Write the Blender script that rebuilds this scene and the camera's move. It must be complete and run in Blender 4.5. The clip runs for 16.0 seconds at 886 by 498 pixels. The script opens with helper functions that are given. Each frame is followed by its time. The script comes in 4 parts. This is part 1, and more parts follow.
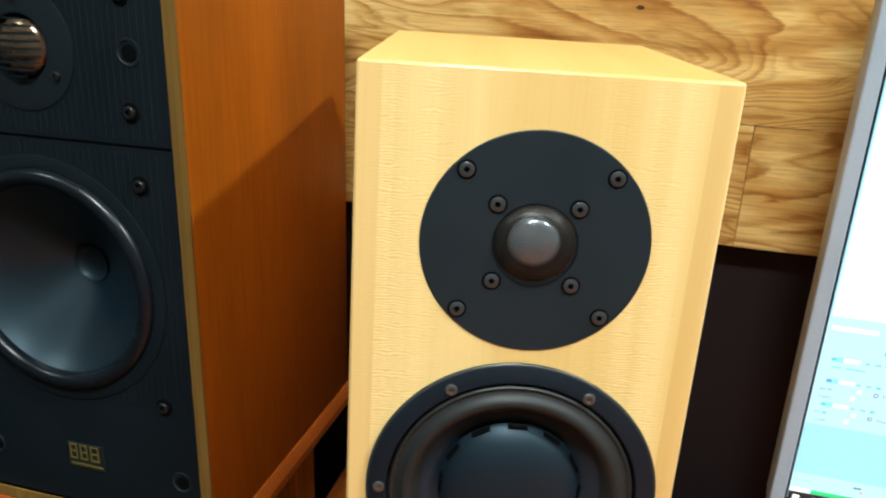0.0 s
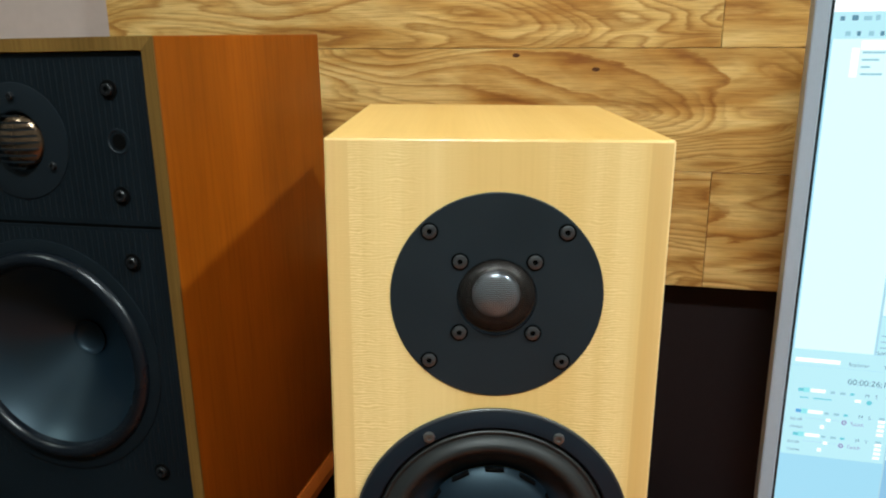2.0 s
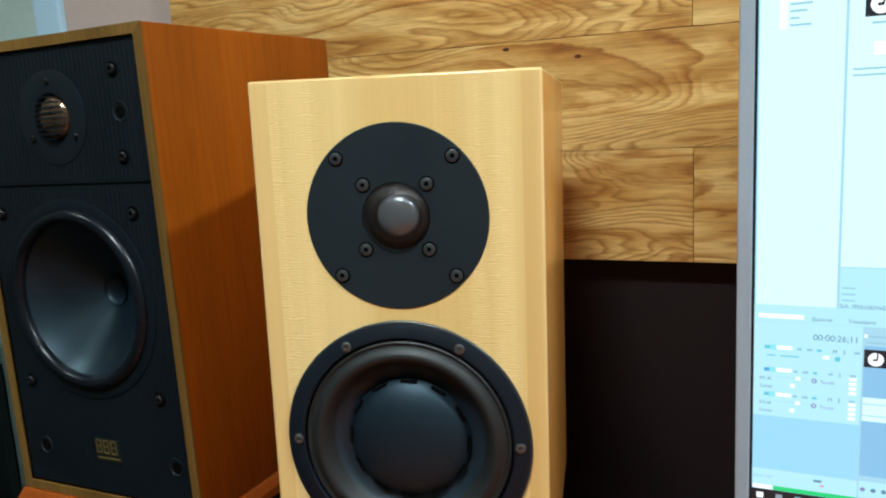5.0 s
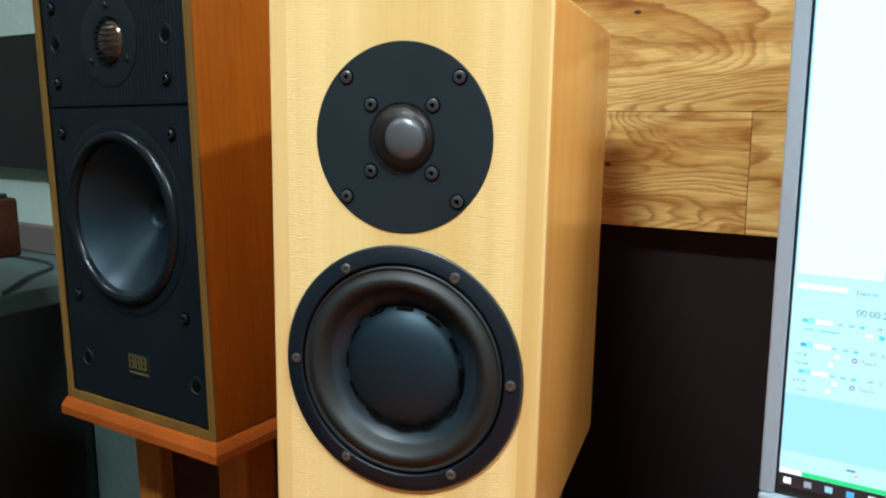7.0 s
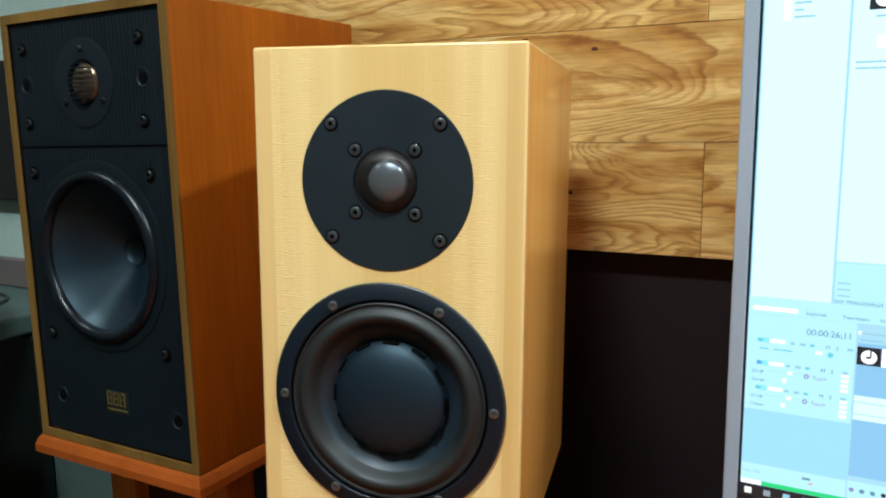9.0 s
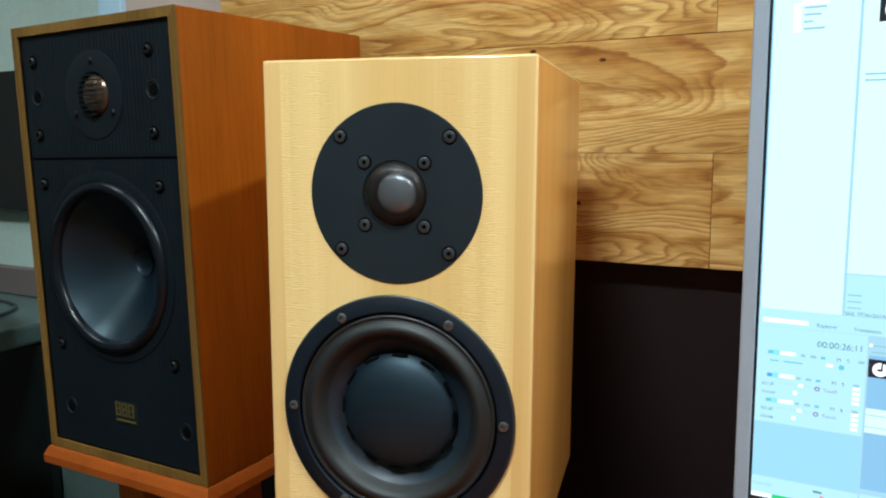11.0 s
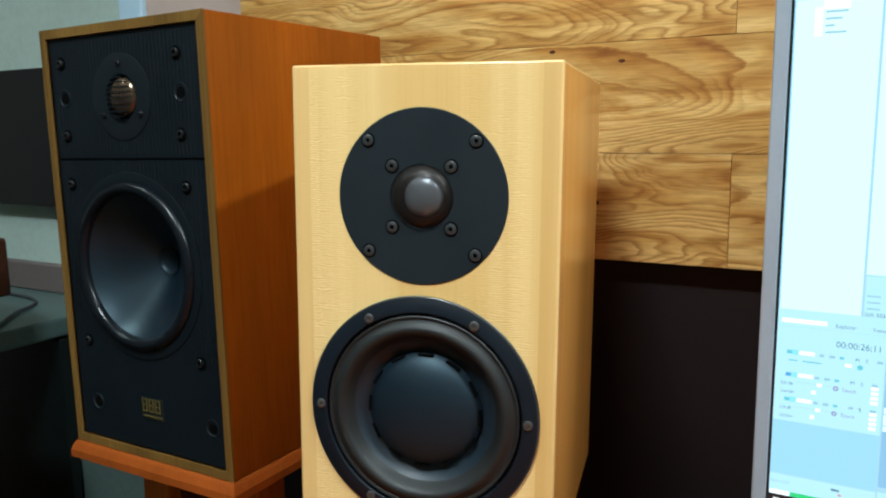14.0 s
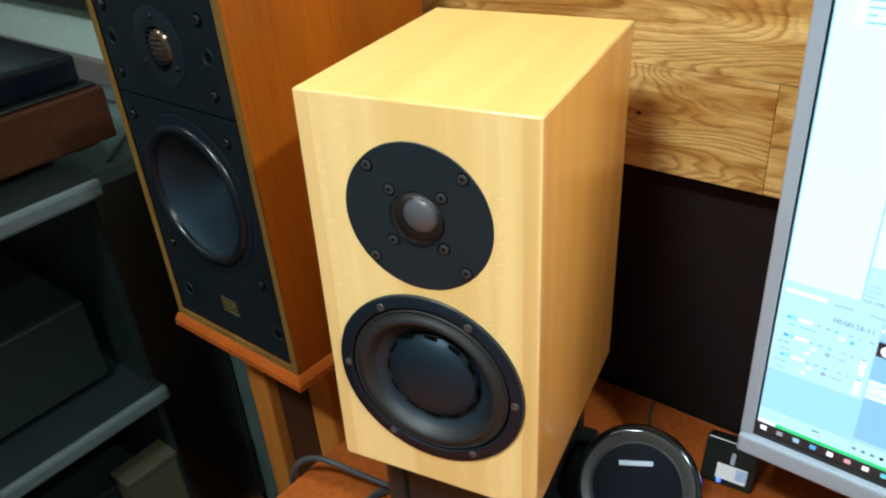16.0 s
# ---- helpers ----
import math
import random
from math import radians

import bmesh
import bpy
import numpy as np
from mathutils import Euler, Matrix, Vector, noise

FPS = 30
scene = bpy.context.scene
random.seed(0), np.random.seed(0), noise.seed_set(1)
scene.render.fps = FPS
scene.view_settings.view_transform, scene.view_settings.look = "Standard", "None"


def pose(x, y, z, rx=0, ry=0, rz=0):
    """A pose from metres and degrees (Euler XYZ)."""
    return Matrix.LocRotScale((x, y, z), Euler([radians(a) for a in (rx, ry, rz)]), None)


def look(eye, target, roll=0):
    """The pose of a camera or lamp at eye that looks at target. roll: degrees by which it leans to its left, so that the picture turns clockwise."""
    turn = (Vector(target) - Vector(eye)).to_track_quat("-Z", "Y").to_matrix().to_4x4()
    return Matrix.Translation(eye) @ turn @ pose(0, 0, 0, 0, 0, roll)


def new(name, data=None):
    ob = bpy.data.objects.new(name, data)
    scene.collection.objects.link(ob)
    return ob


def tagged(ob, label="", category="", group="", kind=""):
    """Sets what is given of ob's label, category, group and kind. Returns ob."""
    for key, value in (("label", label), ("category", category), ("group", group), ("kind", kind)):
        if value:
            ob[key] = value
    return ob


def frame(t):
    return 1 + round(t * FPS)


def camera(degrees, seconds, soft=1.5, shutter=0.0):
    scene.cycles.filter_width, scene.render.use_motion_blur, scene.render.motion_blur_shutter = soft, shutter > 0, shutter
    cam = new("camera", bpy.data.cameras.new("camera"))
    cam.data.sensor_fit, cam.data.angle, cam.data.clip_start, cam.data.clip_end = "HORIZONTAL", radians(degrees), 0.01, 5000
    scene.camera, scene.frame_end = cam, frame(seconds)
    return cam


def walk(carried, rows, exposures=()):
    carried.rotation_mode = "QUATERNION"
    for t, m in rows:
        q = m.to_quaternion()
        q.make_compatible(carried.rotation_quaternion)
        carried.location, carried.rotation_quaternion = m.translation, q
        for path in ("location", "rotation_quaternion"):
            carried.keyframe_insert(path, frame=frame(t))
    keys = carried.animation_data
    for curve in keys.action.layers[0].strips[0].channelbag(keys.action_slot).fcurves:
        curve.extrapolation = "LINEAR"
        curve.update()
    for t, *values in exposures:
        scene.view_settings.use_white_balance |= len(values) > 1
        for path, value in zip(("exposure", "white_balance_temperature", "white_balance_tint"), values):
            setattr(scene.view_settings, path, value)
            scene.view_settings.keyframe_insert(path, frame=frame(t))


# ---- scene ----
cam = camera(59.30, 16.0, soft=2.1, shutter=0.3)
PATH = [
    (0, (0.0367, -0.3333, 1.1443), (-0.3966, 1.5006, 0.4743), 2.80),
    (0.5, (0.0221, -0.3364, 1.1351), (-0.4026, 1.5045, 0.4788), -0.25),
    (1, (0.0380, -0.3419, 1.1463), (-0.3601, 1.5087, 0.5007), 0.06),
    (1.5, (0.0527, -0.3456, 1.1588), (-0.3693, 1.5204, 0.5759), -0.11),
    (2, (0.0584, -0.3579, 1.1552), (-0.3863, 1.5172, 0.6201), -0.43),
    (2.5, (0.0694, -0.3652, 1.1559), (-0.3269, 1.5252, 0.6368), 0.27),
    (3, (0.0796, -0.3663, 1.1443), (-0.3076, 1.5251, 0.6223), -0.12),
    (3.5, (0.0872, -0.3651, 1.1310), (-0.2871, 1.5409, 0.6547), -0.50),
    (3.7, (0.0868, -0.3638, 1.1210), (-0.3209, 1.5410, 0.6679), -0.82),
    (5.8, (0.2547, -0.3895, 1.0689), (-0.7687, 1.2954, 0.7317), -1.39),
    (6, (0.2470, -0.3830, 1.0618), (-0.8093, 1.2765, 0.7007), -0.65),
    (6.5, (0.2473, -0.3616, 1.0510), (-0.8140, 1.2989, 0.7098), 0.41),
    (7, (0.2486, -0.3539, 1.0441), (-0.7963, 1.3161, 0.6990), 0.02),
    (7.5, (0.2467, -0.3583, 1.0523), (-0.7856, 1.3237, 0.7281), 0.08),
    (8, (0.2382, -0.3767, 1.0529), (-0.7337, 1.3412, 0.7299), 1.12),
    (8.5, (0.2396, -0.3831, 1.0566), (-0.6942, 1.3550, 0.7295), 0.35),
    (9, (0.2422, -0.3814, 1.0619), (-0.6912, 1.3593, 0.7476), -0.71),
    (9.5, (0.2393, -0.3827, 1.0631), (-0.7088, 1.3518, 0.7588), -0.74),
    (11.8, (0.2406, -0.3792, 1.0691), (-0.7088, 1.3569, 0.7777), -0.81),
    (12, (0.2392, -0.3783, 1.0724), (-0.7199, 1.3526, 0.7820), -0.83),
    (12.5, (0.2344, -0.3826, 1.0702), (-0.7385, 1.3378, 0.7637), -0.84),
    (13, (0.2344, -0.3892, 1.0657), (-0.7374, 1.3278, 0.7377), -0.70),
    (13.5, (0.2340, -0.3920, 1.0685), (-0.7283, 1.3312, 0.7453), -0.69),
    (14, (0.2346, -0.3934, 1.0712), (-0.7303, 1.3305, 0.7594), -0.76),
    (14.5, (0.2353, -0.3921, 1.0981), (-0.7461, 1.3165, 0.7554), -0.87),
    (15, (0.2604, -0.3398, 1.1222), (-0.7772, 1.2927, 0.6140), -0.81),
    (15.5, (0.2852, -0.3183, 1.1394), (-0.8590, 1.1240, 0.3579), -3.98),
    (15.6, (0.2900, -0.3189, 1.1654), (-0.8676, 1.0838, 0.3335), -4.65),
    (16, (0.2908, -0.3212, 1.2654), (-0.8160, 0.9902, 0.2383), -4.49),
]
EXPOSURE = [(0, 0.3, 6500, 10), (1.0, 0.29, 6500, 10), (1.5, 0.02, 6500, 10), (2.5, -0.13, 6500, 10), (3.7, -0.23, 6500, 10), (5.8, 0.13, 6060, 10), (6.5, 0.26, 6060, 10), (7.5, 0.16, 6060, 10), (9.5, 0.01, 6150, 10), (12.0, -0.01, 6150, 10), (14.5, 0.01, 6220, 10), (15.2, 0.07, 6220, 10), (16.0, 0.16, 6220, 10)]
walk(cam, [(t, look(eye, target, roll)) for t, eye, target, roll in PATH], EXPOSURE)
# ---- light ----
world = bpy.data.worlds.new("world")
world.use_nodes = True
world.node_tree.nodes["Background"].inputs[0].default_value = (0.6, 0.7, 0.8, 1)
world.node_tree.nodes["Background"].inputs[1].default_value = 0.02
scene.world = world
CEIL = 2.45


def lamp(name, x, y, z, sx, sy, power, colour, aim=None):
    data = bpy.data.lights.new(name, "AREA")
    data.shape, data.size, data.size_y, data.energy, data.color = "RECTANGLE", sx, sy, power, colour
    ob = new(name, data)
    ob.matrix_world = look((x, y, z), aim) if aim else pose(x, y, z)
    return ob


KEY, FRONT, LEFT_FILL = (1.30, -0.40, 2.38), (0.10, -0.86, 2.38), (-1.20, -0.80, 2.38)
lamp("key_light", KEY[0], KEY[1], KEY[2] - 0.03, 0.11, 0.11, 31.0, (0.85, 1.0, 1.0))
lamp("front_light", FRONT[0], FRONT[1], FRONT[2] - 0.03, 0.34, 0.20, 14.5, (0.86, 1.0, 1.0), (0.10, -0.20, 1.0)).data.spread = radians(110)
# added fill that brightens the left wall; no such lamp is known
lamp("rear_light", LEFT_FILL[0], LEFT_FILL[1], LEFT_FILL[2] - 0.03, 0.30, 0.30, 6.5, (0.78, 1.0, 0.96))


# ---- materials ----
class Nodes:
    """A short way to wire a node material."""

    def __init__(self, name):
        self.m = bpy.data.materials.new(name)
        self.m.use_nodes = True
        self.t = self.m.node_tree
        self.b = self.t.nodes["Principled BSDF"]

    def n(self, kind, **values):
        node = self.t.nodes.new(kind)
        for k, v in values.items():
            if k == "operation":
                node.operation = v
            elif k == "blend":
                node.data_type, node.blend_type = "RGBA", v
            elif k == "bands":
                node.bands_direction = v
            else:
                node.inputs[k.replace("_", " ")].default_value = v
        return node

    def link(self, a, out, b, inp):
        self.t.links.new(a.outputs[out], b.inputs[inp])

    def math(self, op, a, b=None):
        node = self.n("ShaderNodeMath", operation=op)
        for i, v in enumerate((a, b)):
            if v is None:
                continue
            if isinstance(v, (int, float)):
                node.inputs[i].default_value = v
            else:
                self.t.links.new(v, node.inputs[i])
        return node.outputs[0]

    def coords(self, sx, sy, sz, random=0.0):
        tc, mp = self.n("ShaderNodeTexCoord"), self.n("ShaderNodeMapping")
        mp.inputs["Scale"].default_value = (sx, sy, sz)
        self.link(tc, "Object", mp, "Vector")
        if random:
            info = self.n("ShaderNodeObjectInfo")
            off = self.n("ShaderNodeCombineXYZ")
            r = self.math("MULTIPLY", info.outputs["Random"], random)
            for i in range(3):
                self.t.links.new(r, off.inputs[i])
            self.link(off, 0, mp, "Location")
        return mp.outputs[0]

    def noise(self, vec, scale, detail=3.0, rough=0.5, distort=0.0):
        node = self.n("ShaderNodeTexNoise", Scale=scale, Detail=detail, Roughness=rough, Distortion=distort)
        self.t.links.new(vec, node.inputs["Vector"])
        return node.outputs["Fac"]

    def ramp(self, fac, stops):
        node = self.n("ShaderNodeValToRGB")
        el = node.color_ramp.elements
        while len(el) < len(stops):
            el.new(0.5)
        for e, (p, c) in zip(el, stops):
            e.position, e.color = p, (c if len(c) == 4 else (*c, 1))
        self.t.links.new(fac, node.inputs[0])
        return node.outputs[0]

    def mix(self, kind, fac, a, b):
        node = self.n("ShaderNodeMix", blend=kind)
        for i, v in ((0, fac), (6, a), (7, b)):
            if isinstance(v, (int, float)):
                node.inputs[i].default_value = v
            elif isinstance(v, tuple):
                node.inputs[i].default_value = (*v, 1)
            else:
                self.t.links.new(v, node.inputs[i])
        return node.outputs[2]

    def bump(self, height, strength, dist=0.001):
        node = self.n("ShaderNodeBump", Strength=strength, Distance=dist)
        self.t.links.new(height, node.inputs["Height"])
        self.link(node, 0, self.b, "Normal")

    def done(self, colour, rough=0.5, metal=0.0, coat=0.0, spec=0.5):
        for key, v in (("Base Color", colour), ("Roughness", rough), ("Metallic", metal), ("Coat Weight", coat), ("Specular IOR Level", spec)):
            if isinstance(v, tuple):
                self.b.inputs[key].default_value = (*v, 1)
            elif isinstance(v, (int, float)):
                self.b.inputs[key].default_value = v
            else:
                self.t.links.new(v, self.b.inputs[key])
        return self.m


def plain(name, colour, rough=0.5, metal=0.0, vary=0.15, scale=60.0, bump=0.05, coat=0.0, spec=0.5, sheen=(1, 1, 1)):
    """A nearly even surface with faint blotches, a fine grain and uneven gloss."""
    k = Nodes(name)
    v = k.coords(1, 1, 1)
    big, fine = k.noise(v, scale * 0.2, 4), k.noise(v, scale * 8, 2)
    both = k.math("ADD", k.math("MULTIPLY", big, 0.7), k.math("MULTIPLY", fine, 0.3))
    lo, hi = tuple(c * (1 - vary) for c in colour), tuple(min(1, c * (1 + vary)) for c in colour)
    col = k.ramp(both, [(0.3, lo), (0.7, hi)])
    r = k.ramp(big, [(0.3, (rough * 0.88,) * 3), (0.7, (min(1, rough * 1.12),) * 3)])
    k.bump(fine, bump, 0.0005)
    k.b.inputs["Specular Tint"].default_value = (*sheen, 1)
    return k.done(col, r, metal, coat, spec)


def plank_wood():
    """Rotary-cut larch board: long wandering growth rings with crisp brown late wood, orange heart patches and fine streaks."""
    k = Nodes("plank_wood")
    field = k.noise(k.coords(1.9, 1.9, 8.0, random=37.0), 1.6, 2.5, 0.45, 0.35)
    jag = k.noise(k.coords(26, 26, 190, random=15.0), 1.0, 4, 0.65)
    streak = k.noise(k.coords(4, 4, 150, random=11.0), 2.0, 4, 0.6)
    fine = k.noise(k.coords(22, 22, 620, random=9.0), 2.0, 3)
    heart = k.noise(k.coords(5.0, 5.0, 17.0, random=21.0), 1.5, 4, 0.55, 0.6)
    zone = k.noise(k.coords(3.0, 3.0, 9.0, random=63.0), 1.6, 2)
    wob = k.math("SUBTRACT", jag, 0.5)
    rings = k.math("FRACT", k.math("ADD", k.math("MULTIPLY", field, 17.0), k.math("MULTIPLY", wob, 0.50)))
    small = k.math("FRACT", k.math("ADD", k.math("MULTIPLY", field, 40.0), k.math("MULTIPLY", wob, 0.9)))
    bold = k.ramp(rings, [(0.0, (0.60, 0.42, 0.180)), (0.40, (0.62, 0.44, 0.200)), (0.62, (0.56, 0.36, 0.135)), (0.80, (0.45, 0.25, 0.075)), (0.91, (0.31, 0.145, 0.038)), (0.96, (0.40, 0.21, 0.060)), (1.0, (0.60, 0.42, 0.180))])
    soft = k.ramp(small, [(0.0, (0.62, 0.435, 0.19)), (0.45, (0.59, 0.395, 0.155)), (0.84, (0.36, 0.195, 0.056)), (1.0, (0.60, 0.415, 0.175))])
    col = k.mix("MIX", k.ramp(zone, [(0.40, (0, 0, 0)), (0.56, (1, 1, 1))]), bold, soft)
    col = k.mix("MULTIPLY", 1.0, col, k.ramp(heart, [(0.34, (0.76, 0.53, 0.28)), (0.46, (1.00, 0.82, 0.56)), (0.57, (1.22, 1.14, 0.98))]))
    col = k.mix("MULTIPLY", 0.9, col, k.ramp(streak, [(0.30, (0.76, 0.68, 0.56)), (0.50, (1, 1, 1)), (0.72, (1.06, 1.05, 1.02))]))
    col = k.mix("MULTIPLY", 0.8, col, k.ramp(fine, [(0.3, (0.70, 0.61, 0.50)), (0.50, (1, 1, 1)), (0.72, (1.08, 1.07, 1.05))]))
    k.bump(k.math("SUBTRACT", k.math("ADD", streak, fine), k.math("MULTIPLY", rings, 0.3)), 0.30, 0.0008)
    return k.done(col, 0.46, 0.0, 0.0, 0.35)


def maple(name, tint, figure=1.0, along="z", tone=1.0, coat=0.15):
    """Pale figured veneer: straight leaves of slightly different tone crossed by a fine ripple."""
    k = Nodes(name)
    lv = (30, 30, 0.8) if along == "z" else (30, 0.8, 30)
    gv = (520, 520, 8) if along == "z" else (520, 8, 520)
    leaf = k.noise(k.coords(*lv, random=5.0), 1.0, 2)
    grain = k.noise(k.coords(*gv, random=3.0), 1.0, 3)
    rip = k.n("ShaderNodeTexWave", Scale=235.0, Distortion=11.0, Detail=3.0, Detail_Scale=0.75, bands="Z")
    k.t.links.new(k.coords(0.40, 0.40, 1.0), rip.inputs["Vector"])
    patch = k.ramp(k.noise(k.coords(38, 38, 5), 1.0, 2), [(0.30, (0.15,) * 3), (0.55, (1, 1, 1))])
    sep = k.n("ShaderNodeSeparateXYZ")
    k.t.links.new(k.coords(1, 1, 1), sep.inputs[0])
    across = k.math("MULTIPLY", k.math("ADD", sep.outputs[0], 0.0825), 6.06)
    where = k.ramp(across, [(0.05, (0.7,) * 3), (0.10, (1, 1, 1)), (0.20, (0.7,) * 3), (0.30, (0.1,) * 3), (0.62, (0.08,) * 3), (0.72, (0.8,) * 3), (0.84, (1, 1, 1)), (0.93, (0.3,) * 3)])
    patch = k.math("MULTIPLY", patch, where)
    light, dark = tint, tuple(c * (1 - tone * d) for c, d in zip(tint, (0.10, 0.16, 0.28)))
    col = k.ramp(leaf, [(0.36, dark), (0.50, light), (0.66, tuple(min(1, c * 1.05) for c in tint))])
    col = k.mix("MULTIPLY", 0.3, col, k.ramp(grain, [(0.32, (0.90, 0.86, 0.78)), (0.6, (1, 1, 1))]))
    fleck = k.ramp(rip.outputs["Fac"], [(0.15, (0, 0, 0)), (0.90, (1, 1, 1))])
    amount = k.math("MULTIPLY", patch, 0.85 * figure)
    waves = k.ramp(fleck, [(0.0, (0.88, 0.83, 0.72)), (0.55, (1.00, 1.00, 1.00)), (1.0, (1.16, 1.22, 1.42))])
    col = k.mix("MULTIPLY", amount, col, waves)
    k.b.inputs["Coat Roughness"].default_value = 0.18
    k.bump(grain, 0.06, 0.0004)
    return k.done(col, 0.36, 0.0, coat)


def cherry(name, tint, dark=0.55, rough=0.38, sx=60, sz=2.5, line=0.7):
    """Red-brown veneer with straight upright grain and soft bands."""
    k = Nodes(name)
    band = k.noise(k.coords(sx * 0.45, sx * 0.45, sz * 0.5, random=4.0), 1.0, 3)
    grain = k.noise(k.coords(sx * 9, sx * 9, sz * 5, random=7.0), 1.0, 3)
    col = k.ramp(band, [(0.3, tuple(c * dark for c in tint)), (0.62, tint)])
    col = k.mix("MULTIPLY", line, col, k.ramp(grain, [(0.3, (0.66, 0.58, 0.5)), (0.58, (1, 1, 1))]))
    k.bump(grain, 0.1, 0.0004)
    return k.done(col, rough, 0.0, 0.0, 0.14)


def glow(name, colour, strength):
    k = Nodes(name)
    k.b.inputs["Emission Color"].default_value = (*colour, 1)
    k.b.inputs["Emission Strength"].default_value = strength
    return k.done((0.02, 0.02, 0.02), 0.25)


def mesh_guard():
    """Fine woven brown wire that lets about half of the light through."""
    k = Nodes("guard_mesh")
    v = k.coords(1, 1, 1)
    waves = []
    for way in ("X", "Z"):
        w = k.n("ShaderNodeTexWave", Scale=330.0, bands=way)
        k.t.links.new(v, w.inputs["Vector"])
        waves.append(w.outputs["Fac"])
    weave = k.math("MAXIMUM", *waves)
    wire = k.ramp(weave, [(0.72, (0.10,) * 3), (0.97, (1, 1, 1))])
    k.bump(weave, 0.4, 0.0002)
    k.done(k.ramp(k.noise(v, 300.0, 3), [(0.3, (0.022, 0.0175, 0.0155)), (0.7, (0.044, 0.036, 0.032))]), 0.34, 0.3, 0.0, 0.5)
    clear, both = k.n("ShaderNodeBsdfTransparent"), k.n("ShaderNodeMixShader")
    k.t.links.new(wire, both.inputs[0])
    k.link(clear, 0, both, 1)
    k.link(k.b, 0, both, 2)
    k.link(both, 0, k.t.nodes["Material Output"], "Surface")
    return k.m


